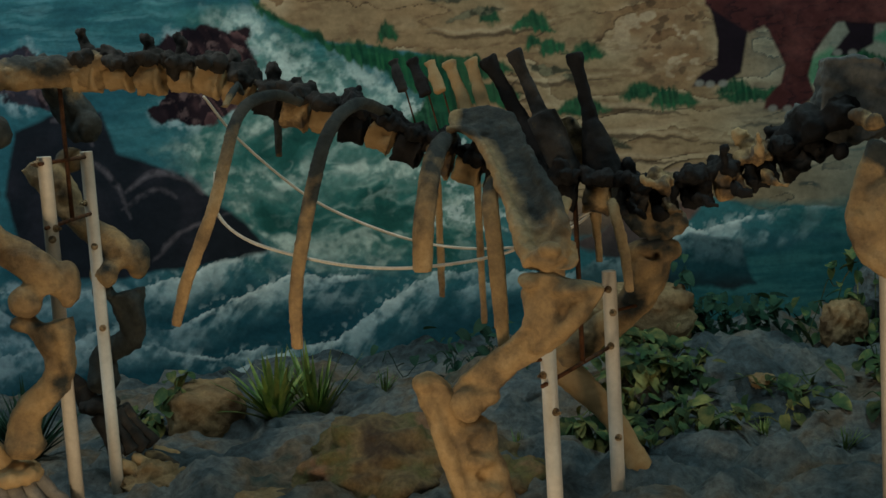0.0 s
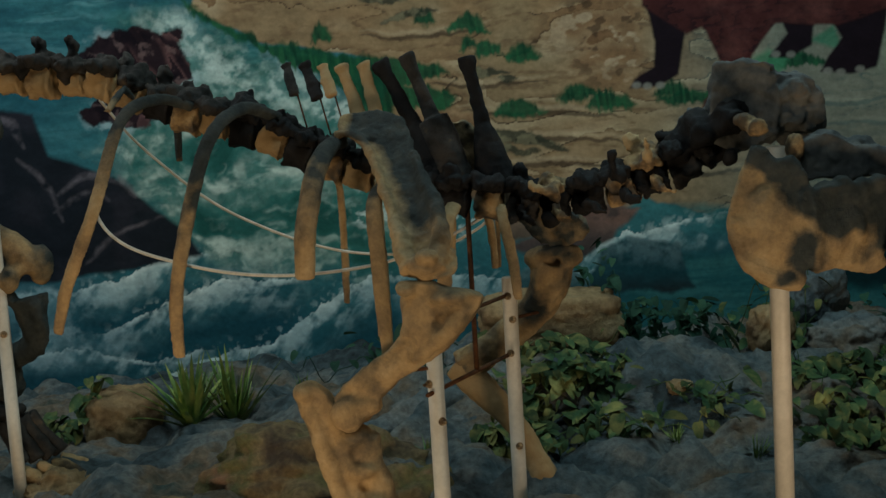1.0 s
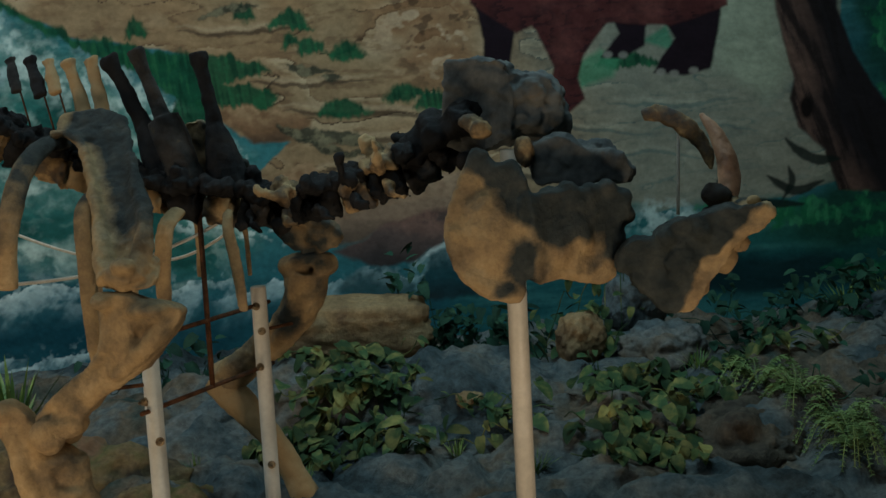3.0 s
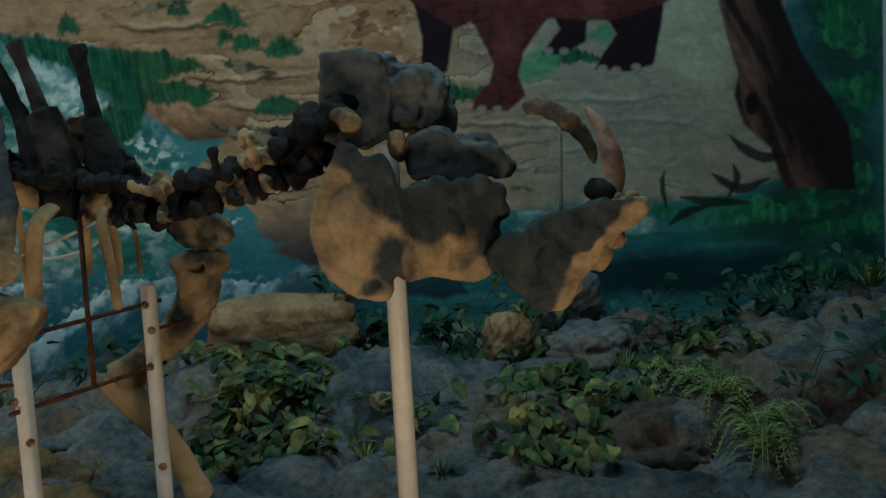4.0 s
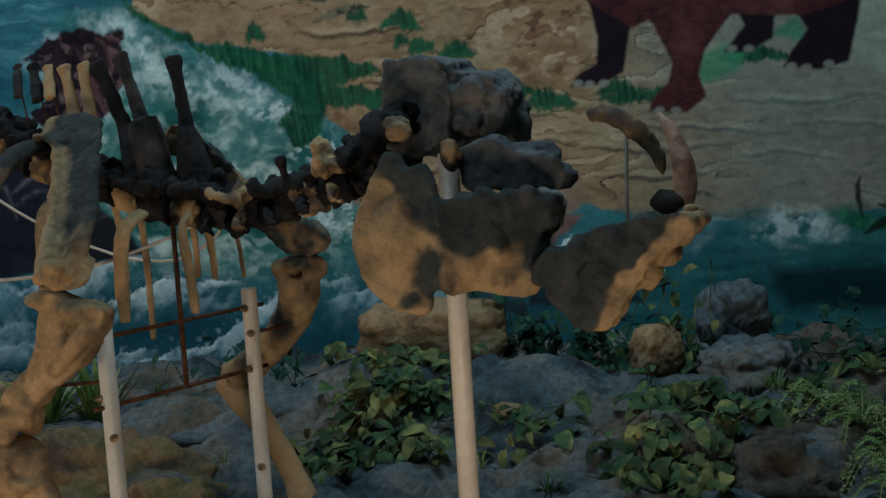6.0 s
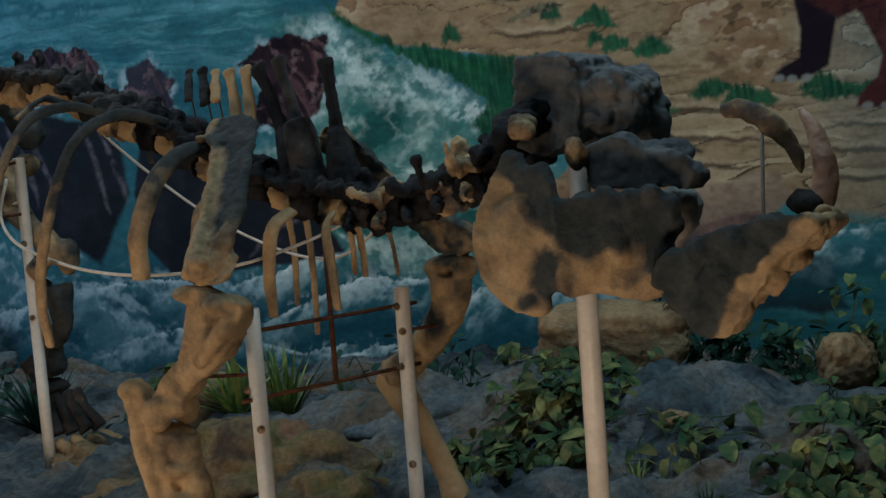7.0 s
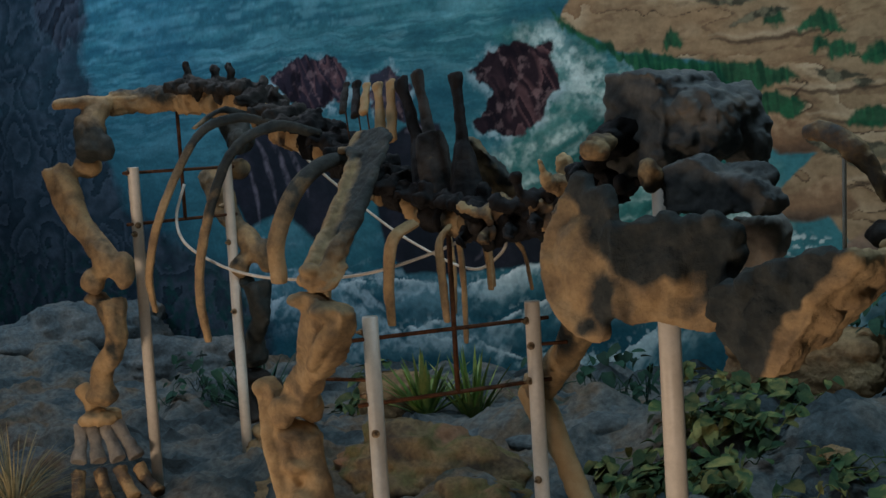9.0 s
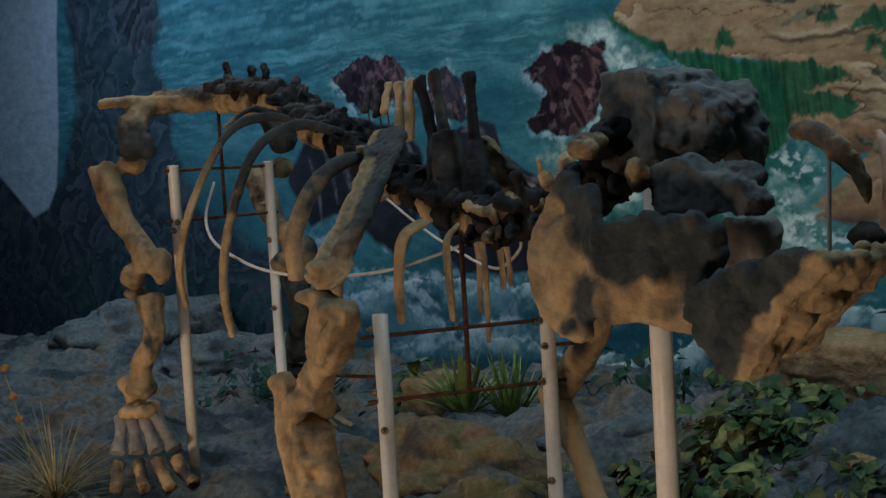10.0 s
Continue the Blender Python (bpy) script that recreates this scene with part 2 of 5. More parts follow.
def shape(X, Z, pts, soft=0.02, wob=0.0, seed=1, size=6):
    """How far each place lies inside an outline, 0 to 1, with a soft, wavering edge."""
    far = soft + wob + 0.03
    ix = np.flatnonzero((X[0] > min(p[0] for p in pts) - far) & (X[0] < max(p[0] for p in pts) + far))
    iz = np.flatnonzero((Z[:, 0] > min(p[1] for p in pts) - far) & (Z[:, 0] < max(p[1] for p in pts) + far))
    out = np.zeros(X.shape)
    if not len(ix) or not len(iz):
        return out
    part_of = (slice(iz[0], iz[-1] + 1), slice(ix[0], ix[-1] + 1))
    X, Z = X[part_of], Z[part_of]
    if wob:
        X, Z = X + wob * (fbm(X * size, Z * size, seed) - 0.5) * 2, Z + wob * (fbm(X * size, Z * size, seed + 9) - 0.5) * 2
    inside, dist = np.zeros(X.shape, bool), np.full(X.shape, 9.0)
    for (x0, z0), (x1, z1) in zip(pts, [*pts[1:], pts[0]]):
        if z0 != z1:
            inside ^= ((Z > z0) != (Z > z1)) & (X < (x1 - x0) * (Z - z0) / (z1 - z0) + x0)
        k = np.clip(((X - x0) * (x1 - x0) + (Z - z0) * (z1 - z0)) / ((x1 - x0) ** 2 + (z1 - z0) ** 2), 0, 1)
        dist = np.minimum(dist, np.hypot(X - x0 - k * (x1 - x0), Z - z0 - k * (z1 - z0)))
    out[part_of] = np.clip(np.where(inside, dist, -dist) / soft + 0.5, 0, 1)
    return out


def oval(x, z, a, b):
    return [(x + a * math.cos(k * 0.5236), z + b * math.sin(k * 0.5236)) for k in range(12)]


def stroke(pts, w):
    """A brush stroke: a ribbon along a line of places, thin at both ends."""
    line = [Vector(p[:2]) for p in curve_points(pts, 5)]
    n = len(line) - 1
    left, right = [], []
    for i, p in enumerate(line):
        d = (line[min(i + 1, n)] - line[max(i - 1, 0)]).normalized()
        h = Vector((-d.y, d.x)) * w * (0.12 + 0.5 * math.sin(math.pi * i / n))
        left.append(tuple(p + h))
        right.append(tuple(p - h))
    return left + right[::-1]


# crests of the painted waves: places along the top edge, and the height of the face below
WAVES = (([(-3.3, 0.2), (-2.9, 0.34), (-2.4, 0.42)], 0.2), ([(-2.5, 0.44), (-1.96, 0.49), (-1.5, 0.46)], 0.13), ([(-2.3, 0.1), (-1.9, 0.22), (-1.5, 0.3)], 0.2),
         ([(-1.5, 0.45), (-1.19, 0.51), (-1.05, 0.58), (-0.83, 0.6)], 0.19), ([(-1.28, 0.25), (-0.91, 0.43), (-0.72, 0.48), (-0.38, 0.46)], 0.2),
         ([(-1.7, 0.19), (-1.33, 0.18), (-1.07, 0.1), (-0.85, 0.16)], 0.13), ([(-1.25, -0.04), (-0.85, 0.11), (-0.5, 0.17), (-0.33, 0.27), (-0.11, 0.43), (0.15, 0.47)], 0.27),
         ([(0.12, 0.36), (0.35, 0.44), (0.62, 0.42)], 0.16), ([(0.64, 0.38), (0.78, 0.46), (1.0, 0.4)], 0.14),
         ([(0.93, 0.38), (1.01, 0.49), (1.12, 0.57), (1.37, 0.6), (1.59, 0.62), (1.72, 0.66), (1.95, 0.68)], 0.2), ([(1.98, 0.54), (2.1, 0.64), (2.32, 0.6)], 0.13))
TUFTS = ((0.5, 1.59, 0.11), (0.5, 1.5, 0.05), (0.58, 1.475, 0.07), (0.74, 1.445, 0.09), (1.0, 1.25, 0.12), (1.14, 1.2, 0.12), (0.71, 1.2, 0.12), (1.52, 1.2, 0.17), (1.42, 1.24, 0.1), (2.0, 1.34, 0.16), (0.3, 1.63, 0.05), (-0.18, 1.6, 0.05))


def paint_mural(X, Z):
    def lay(c, mask, colour):
        return c + (np.array(colour) - c) * mask[..., None]

    ramped = lambda v, lo, hi: np.clip((v - lo) / (hi - lo), 0, 1)
    one = np.ones(X.shape)
    n1, n2, n3 = fbm(X * 1.6, Z * 1.6, 3), fbm(X * 7, Z * 7, 11), fbm(X * 22, Z * 22, 21)
    warp = fbm(X * 3, Z * 3, 25) - 0.5
    # water: rippled river far off, darker and deeper near the foot of the wall
    c = lay(np.zeros(X.shape + (3,)), one, (0.038, 0.15, 0.16))
    far = ramped(Z, 1.0, 1.6)
    band, fine = fbm(X * 1.3 + 3, Z * 20 + warp * 3, 35, 4), fbm(X * 5, Z * 52 + warp * 5, 37, 3)
    c = lay(c, far * ramped(band, 0.5, 0.72) * 0.75, (0.085, 0.235, 0.25))
    c = lay(c, far * ramped(band, 0.5, 0.28) * 0.7, (0.014, 0.075, 0.095))
    c = lay(c, far * ramped(fine, 0.56, 0.7) * 0.45, (0.12, 0.28, 0.29))
    c = lay(c, far * ramped(fine, 0.44, 0.3) * 0.4, (0.012, 0.06, 0.08))
    c = lay(c, ramped(n1, 0.42, 0.75) * 0.8, (0.012, 0.075, 0.1))
    c = lay(c, ramped(Z, 0.75, 0.2) * 0.55, (0.01, 0.06, 0.08))
    c = lay(c, ramped(X, -2.6, -4.2) * 0.5 * ramped(Z, 1.7, 0.9), (0.006, 0.026, 0.036))
    # green churn under the bank: lumps of foam with lit tops and dark hollows between
    churn = shape(X, Z, [(-1.2, 1.1), (-1.08, 0.84), (-0.85, 0.6), (-0.5, 0.5), (-0.05, 0.48), (0.2, 0.55), (0.3, 0.8), (0.12, 1.1), (-0.1, 1.3), (-0.55, 1.5), (-0.9, 1.72), (-1.1, 1.7), (-0.85, 1.4)], 0.16, 0.12, 41)
    c = lay(c, churn * 0.8, (0.03, 0.13, 0.105))
    lumps = fbm(X * 3.1 + warp * 1.6, Z * 5.2 + warp * 1.2, 51, 4)
    under = fbm(X * 3.1 + warp * 1.6, (Z + 0.045) * 5.2 + warp * 1.2, 51, 4)
    c = lay(c, churn * ramped(lumps, 0.47, 0.3) * 0.8, (0.008, 0.06, 0.05))
    lace = 1 - np.abs(fbm(X * 8 + warp * 3, Z * 12 + warp * 2, 57, 4) - 0.5) * 9
    puff = ramped(lumps, 0.46, 0.66) * (0.3 + 0.7 * ramped(n3, 0.36, 0.62))
    c = lay(c, churn * puff * 0.75, (0.25, 0.36, 0.31))
    c = lay(c, churn * ramped(lumps - under, -0.01, 0.09) * ramped(lumps, 0.42, 0.6) * ramped(n3, 0.3, 0.62) * 0.8, (0.5, 0.58, 0.5))
    c = lay(c, churn * np.clip(lace, 0, 1) * ramped(n2, 0.42, 0.62) * 0.5, (0.36, 0.46, 0.4))
    # spray that streams down beside the bank
    flow = fbm((X + Z * 0.6) * 5, (Z - X * 0.5) * 1.2 + X, 63, 4)
    rapid = shape(X, Z, [(-1.0, 1.72), (-0.82, 1.7), (-0.62, 1.56), (-0.3, 1.44), (-0.12, 1.36), (-0.08, 1.24), (-0.3, 1.24), (-0.55, 1.3), (-0.78, 1.46)], 0.12, 0.07, 61)
    c = lay(c, rapid * ramped(flow, 0.36, 0.62) * 0.5, (0.2, 0.33, 0.31))
    c = lay(c, rapid * ramped(n3 + flow * 0.5, 0.72, 0.95) * 0.8, (0.46, 0.55, 0.5))
    c = lay(c, rapid * ramped(flow, 0.5, 0.36) * 0.55, (0.02, 0.12, 0.09))
    # crested waves: frayed bright edge, streaked face, dark trough
    for k, (crest, h) in enumerate(WAVES):
        cx, cz = [p[0] for p in crest], [p[1] for p in crest]
        top = np.interp(X, cx, cz) + 0.05 * (fbm(X * 7, X * 0 + k, 71 + k, 3) - 0.5) + 0.035 * (fbm(X * 34, Z * 12, 90 + k, 3) - 0.5)
        ends = ramped(X, cx[0] - 0.08, cx[0] + 0.16) * ramped(X, cx[-1] + 0.08, cx[-1] - 0.06)
        d = (top - Z) / h
        on = (d > 0) * ends
        hair = 0.45 * fbm((X - Z * 0.75) * 15, (Z + X * 0.5) * 4.5, 110 + k, 4) + 0.55 * fbm(X * 8 + warp * 3, Z * 10 + warp * 3, 150 + k, 5)
        c = lay(c, on * ramped(d, 1.9, 1.0) * ramped(d, 0.3, 1.0) * 0.7, (0.008, 0.05, 0.068))
        c = lay(c, on * ramped(d, 1.0, 0.15) * ramped(hair, 0.38, 0.56) * 0.6, (0.13, 0.25, 0.26))
        c = lay(c, on * ramped(d, 0.85, 0.05) ** 0.8 * ramped(hair + 0.25 * n3 - d * 0.2, 0.5, 0.66) * 0.8, (0.46, 0.55, 0.53))
        c = lay(c, on * ramped(d, 0.16, 0.03) * ramped(n3, 0.36, 0.56) * 0.75, (0.6, 0.68, 0.64))
        c = lay(c, ((d < 0) & (d > -0.3)) * ends * ramped(d, -0.3, 0.0) * ramped(fbm(X * 30, Z * 30, 130 + k, 3), 0.56, 0.66) * 0.5, (0.5, 0.58, 0.55))
    # sandy bank: stepped plates with lit tops, dark cracks and warm hollows
    bank = shape(X, Z, [(-0.76, 1.735), (-0.62, 1.66), (-0.45, 1.57), (-0.2, 1.51), (0.05, 1.46), (0.1, 1.32), (0.08, 1.22), (0.16, 1.17), (0.24, 1.09), (0.46, 1.05), (0.36, 0.96), (0.22, 0.84), (0.5, 0.8), (0.58, 0.68), (0.82, 0.74),
                        (1.2, 0.78), (1.5, 0.66), (2.0, 0.645), (2.4, 0.66), (2.7, 0.67), (2.95, 0.75), (3.0, 2.6), (-0.3, 2.6), (-0.6, 1.95)], 0.012, 0.025, 91, 9)
    ledge = fbm(X * 1.1 + warp * 0.6, Z * 4.6 + warp * 0.8, 95, 3) * 6.5 + (Z - 0.12 * X) * 3
    saw, plate = ledge % 1, np.floor(ledge)
    tone = (np.sin(plate * 12.9898) * 43758.5453) % 1
    cell = fbm(X * 3.4 + tone * 5, Z * 3 + tone * 3, 97, 2)
    sand = lay(c, one, (0.25, 0.165, 0.088))
    sand = lay(sand, ramped(n1, 0.4, 0.7) * 0.7, (0.26, 0.14, 0.066))
    sand = lay(sand, ramped(tone, 0.4, 1.0) * 0.5, (0.35, 0.25, 0.145))
    sand = lay(sand, ramped(saw, 0.45, 0.95) * ramped(cell, 0.4, 0.6) * 0.7, (0.44, 0.33, 0.2))
    sand = lay(sand, ramped(saw, 0.34, 0.02) * ramped(n2, 0.36, 0.6) * 0.55, (0.14, 0.075, 0.035))
    sand = lay(sand, ramped(saw, 0.075, 0.02) * ramped(cell, 0.36, 0.52) * 0.95, (0.035, 0.022, 0.013))
    sand = lay(sand, ramped(fbm(X * 9, Z * 34, 98), 0.6, 0.7) * 0.5, (0.13, 0.075, 0.04))
    pebbles = shape(X, Z, [(0.95, 1.78), (1.3, 1.72), (1.36, 1.34), (1.18, 1.28), (0.98, 1.34), (0.86, 1.5)], 0.16, 0.06, 96)
    dots = fbm(X * 12 + Z * 8, Z * 19 - X * 7, 94, 3)
    sand = lay(sand, pebbles * 0.7, (0.19, 0.095, 0.045))
    sand = lay(sand, pebbles * ramped(dots, 0.6, 0.68) * 0.7, (0.42, 0.3, 0.19))
    sand = lay(sand, pebbles * ramped(dots, 0.36, 0.3) * 0.7, (0.05, 0.028, 0.016))
    for pts, w in (([(0.42, 1.2), (0.7, 1.16), (1.0, 1.15), (1.2, 1.12)], 0.02), ([(0.3, 1.33), (0.55, 1.3), (0.85, 1.31)], 0.018), ([(0.5, 0.9), (0.8, 0.93), (1.15, 0.9)], 0.02), ([(0.55, 1.03), (0.9, 1.04), (1.25, 1.0)], 0.018),
                   ([(0.25, 1.12), (0.34, 1.06), (0.45, 1.05)], 0.025), ([(0.0, 1.56), (0.3, 1.54), (0.6, 1.57)], 0.016), ([(1.25, 0.98), (1.6, 0.95), (1.9, 0.97)], 0.016), ([(1.3, 0.86), (1.6, 0.83), (1.85, 0.86)], 0.016),
                   ([(1.4, 1.05), (1.75, 1.04), (2.1, 1.0)], 0.016), ([(1.9, 0.9), (2.1, 0.92), (2.35, 0.86)], 0.016), ([(1.9, 1.15), (2.2, 1.12), (2.5, 1.14)], 0.018), ([(2.1, 1.02), (2.35, 1.03), (2.6, 0.98)], 0.016)):
        sand = lay(sand, shape(X, Z, stroke(pts, w), 0.008, 0.02, 99, 14) * 0.75, (0.05, 0.032, 0.02))
        sand = lay(sand, shape(X, Z, stroke([(x, z + w * 1.3) for x, z in pts], w), 0.014, 0.02, 99, 14) * 0.4, (0.46, 0.35, 0.22))
    c = c + (sand - c) * bank[..., None]
    # cool shade over the path, pale clearing, water beside it
    shade = bank * ramped(X + (Z - 1.0) * 0.35 + warp * 0.25, 1.3, 2.05) * ramped(X - Z * 0.4, 0.6, 1.0)
    grey = c * 0.4 + np.array((0.08, 0.125, 0.115))
    c = c + (grey - c) * (shade * 0.92)[..., None]
    c = lay(c, shape(X, Z, [(2.36, 1.7), (2.7, 1.7), (2.74, 1.24), (2.6, 1.14), (2.4, 1.28)], 0.1, 0.05, 105) * 0.75, (0.25, 0.28, 0.2))
    pool = shape(X, Z, [(1.42, 0.66), (2.0, 0.64), (2.8, 0.66), (3.43, 0.62), (3.43, -0.4), (1.0, -0.4), (1.15, 0.42), (1.9, 0.5)], 0.08, 0.05, 107)
    c = lay(c, pool * 0.85, (0.018, 0.098, 0.1))
    c = lay(c, pool * ramped(fbm(X * 3, Z * 22, 108, 4), 0.5, 0.7) * 0.6, (0.05, 0.17, 0.16))
    c = lay(c, pool * ramped(X, 2.2, 2.9) * ramped(Z, 0.35, 0.5) * 0.6, (0.015, 0.1, 0.055))
    c = lay(c, shape(X, Z, [(2.05, 0.42), (2.5, 0.43), (2.95, 0.38), (3.43, 0.3), (3.43, 0.2), (2.89, 0.23), (2.11, 0.25)], 0.06, 0.04, 109) * 0.88, (0.005, 0.018, 0.02))
    c = lay(c, shape(X, Z, [(1.98, 0.58), (2.08, 0.68), (2.25, 0.66), (2.34, 0.56), (2.2, 0.53)], 0.07, 0.05, 119, 12) * ramped(n3, 0.38, 0.6) * 0.8, (0.4, 0.5, 0.47))
    # boulders at the water's edge: lit shoulder, dark foot
    for pts, body, lit in (([(0.56, 0.68), (0.7, 0.76), (0.95, 0.84), (1.24, 0.88), (1.3, 0.76), (1.2, 0.7), (0.84, 0.64), (0.66, 0.58)], (0.2, 0.13, 0.085), (0.36, 0.26, 0.17)),
                           ([(0.63, 0.55), (0.84, 0.65), (1.07, 0.71), (1.26, 0.7), (1.12, 0.56), (1.0, 0.48), (0.83, 0.46)], (0.075, 0.048, 0.042), (0.22, 0.12, 0.09)),
                           ([(0.14, 1.19), (0.26, 1.225), (0.42, 1.2), (0.56, 1.14), (0.5, 1.06), (0.3, 1.06)], (0.17, 0.09, 0.045), (0.36, 0.23, 0.125)),
                           ([(0.2, 0.79), (0.34, 0.9), (0.55, 0.95), (0.62, 0.82), (0.45, 0.77)], (0.2, 0.115, 0.06), (0.38, 0.25, 0.14)),
                           ([(0.62, 0.36), (0.72, 0.46), (0.86, 0.46), (1.0, 0.38), (0.98, 0.26)], (0.03, 0.075, 0.08), (0.22, 0.3, 0.3)),
                           ([(1.0, 0.3), (1.06, 0.5), (1.2, 0.56), (1.42, 0.52), (1.5, 0.3)], (0.012, 0.05, 0.058), (0.13, 0.2, 0.21))):
        m = shape(X, Z, pts, 0.02, 0.03, 111, 8)
        lo, hi = min(p[1] for p in pts), max(p[1] for p in pts)
        c = lay(c, m * 0.95, body)
        c = lay(c, m * ramped(Z + (n2 - 0.5) * 0.16, lo + (hi - lo) * 0.45, hi) * ramped(n3, 0.3, 0.62) * 0.85, lit)
        c = lay(c, m * ramped(Z + (n2 - 0.5) * 0.1, lo + (hi - lo) * 0.35, lo) * 0.75, (0.02, 0.018, 0.018))
    # foam among stones where the bank meets the churn
    for x, z, a, b in ((-0.1, 1.22, 0.12, 0.05), (0.08, 1.05, 0.14, 0.045), (0.12, 0.74, 0.2, 0.06), (0.35, 0.67, 0.15, 0.05), (0.0, 0.9, 0.14, 0.04), (0.2, 0.99, 0.06, 0.03)):
        m = shape(X, Z, oval(x, z, a, b), 0.05, 0.06, 123, 12)
        c = lay(c, m * ramped(fbm(X * 34, Z * 44, 125, 3), 0.5, 0.6) * 0.8, (0.5, 0.58, 0.54))
    # grass with blades along its edges
    spikes = 0.5 * lattice(X * 90 + Z * 10, Z * 9, 141) + 0.5 * n3
    lifted = Z + 0.04 * (spikes - 0.5)
    band = [[(-0.8, 1.78), (-0.74, 1.7), (-0.5, 1.55), (-0.3, 1.44), (-0.1, 1.38), (0.02, 1.42), (-0.2, 1.51), (-0.45, 1.57), (-0.62, 1.66)],
            [(-0.3, 1.48), (0.0, 1.475), (0.36, 1.42), (0.4, 1.36), (0.2, 1.33), (0.44, 1.27), (0.4, 1.22), (0.1, 1.22), (0.0, 1.26), (-0.12, 1.33)], [(-0.02, 1.27), (0.14, 1.24), (0.08, 1.08), (-0.04, 1.05), (-0.1, 1.16)]]
    for x, z, a in TUFTS:
        band.append([(x - a, z - 0.03), (x - a * 0.6, z + 0.02), (x - a * 0.1, z + 0.035), (x + a * 0.6, z + 0.012), (x + a, z - 0.03), (x, z - 0.04)])
    for i, p in enumerate(band):
        m = shape(X, lifted, p, 0.018, 0.03, 143 + i, 14)
        c = lay(c, m * 0.95, (0.008, 0.062, 0.028))
        c = lay(c, m * ramped(spikes, 0.52, 0.7) * 0.7, (0.022, 0.11, 0.045))
        c = lay(c, m * ramped(spikes, 0.44, 0.32) * 0.6, (0.004, 0.025, 0.014))
    # drift wood, with a pale edge
    for pts, w in (([(0.4, 1.13), (0.55, 1.08), (0.75, 1.05), (0.94, 0.97)], 0.055), ([(0.5, 1.08), (0.66, 1.0), (0.8, 0.985)], 0.03), ([(0.46, 1.385), (0.55, 1.36), (0.67, 1.35)], 0.035), ([(0.62, 1.325), (0.72, 1.32)], 0.025),
                   ([(0.1, 1.61), (0.22, 1.65), (0.36, 1.66)], 0.03), ([(-0.05, 1.74), (0.15, 1.72), (0.3, 1.76)], 0.03)):
        m = shape(X, Z, stroke(pts, w), 0.01, 0.025, 161, 18)
        c = lay(c, m * 0.9, (0.032, 0.036, 0.024))
        c = lay(c, m * ramped(n3, 0.5, 0.64) * 0.7, (0.2, 0.17, 0.1))
    # large plain maroon shape on the bank
    hide, deep = (0.055, 0.015, 0.014), (0.011, 0.006, 0.009)
    c = lay(c, shape(X, Z, [(1.76, 1.32), (1.88, 1.39), (1.97, 1.34), (1.93, 1.26), (1.78, 1.22)], 0.03, 0.02, 165) * 0.8, (0.05, 0.2, 0.1))
    c = lay(c, shape(X, Z, [(2.06, 1.41), (2.18, 1.48), (2.22, 1.36)], 0.02, 0.02, 166) * 0.8, (0.04, 0.18, 0.1))
    for p, col in (([(1.9, 1.62), (2.1, 1.6), (2.08, 1.4), (1.98, 1.35), (1.88, 1.36), (1.96, 1.46)], deep), ([(2.1, 1.62), (2.44, 1.62), (2.41, 1.4), (2.38, 1.28), (2.26, 1.25), (2.12, 1.27), (2.16, 1.34), (2.22, 1.42)], deep),
                   ([(1.28, 1.78), (1.54, 1.7), (1.5, 1.55), (1.48, 1.41), (1.46, 1.3), (1.36, 1.25), (1.23, 1.25), (1.25, 1.29), (1.34, 1.34), (1.35, 1.46)], deep),
                   ([(1.28, 2.3), (2.5, 2.3), (2.46, 1.56), (2.2, 1.48), (1.95, 1.51), (1.62, 1.46), (1.57, 1.51), (1.5, 1.48), (1.3, 1.62)], hide),
                   ([(1.56, 1.62), (1.96, 1.62), (1.9, 1.5), (1.8, 1.37), (1.77, 1.27), (1.8, 1.17), (1.72, 1.11), (1.56, 1.12), (1.57, 1.17), (1.64, 1.24), (1.66, 1.33), (1.6, 1.46)], hide)):
        m = shape(X, Z, p, 0.014, 0.01, 171)
        c = lay(c, m, col)
        c = lay(c, m * ramped(fbm(X * 2.5, Z * 7, 175) * 7 % 1, 0.55, 1.0) * 0.7, deep)
        if col is hide:
            c = lay(c, m * ramped(fbm(X * 7, Z * 5, 177), 0.52, 0.72) * 0.55, (0.13, 0.042, 0.034))
    for x, z in ((2.15, 1.275), (2.21, 1.265), (2.3, 1.275), (1.91, 1.365), (1.98, 1.36), (1.26, 1.262), (1.31, 1.255), (1.37, 1.255), (1.6, 1.125), (1.67, 1.12)):
        c = lay(c, shape(X, Z, oval(x, z, 0.022, 0.016), 0.012) * 0.8, (0.22, 0.2, 0.17))
    # broad dark plain shape in the water, with paler folds
    mist = shape(X, Z, [(-3.3, 0.3), (-3.0, 0.75), (-2.4, 0.62), (-1.9, 0.6), (-1.3, 0.5), (-1.2, 0.2), (-2.2, 0.1)], 0.25, 0.1, 183)
    c = lay(c, mist * ramped(lumps, 0.42, 0.62) * 0.6, (0.13, 0.25, 0.27))
    c = lay(c, mist * ramped(lumps - under, 0.0, 0.08) * ramped(n3, 0.34, 0.6) * 0.6, (0.36, 0.46, 0.46))
    mass = shape(X, Z, [(-2.0, 0.95), (-1.92, 1.22), (-1.66, 1.33), (-1.51, 1.29), (-1.46, 1.1), (-1.18, 0.99), (-1.06, 0.88), (-0.9, 0.74), (-0.8, 0.6), (-1.16, 0.55), (-1.45, 0.52), (-1.8, 0.52), (-1.95, 0.66)], 0.02, 0.02, 181)
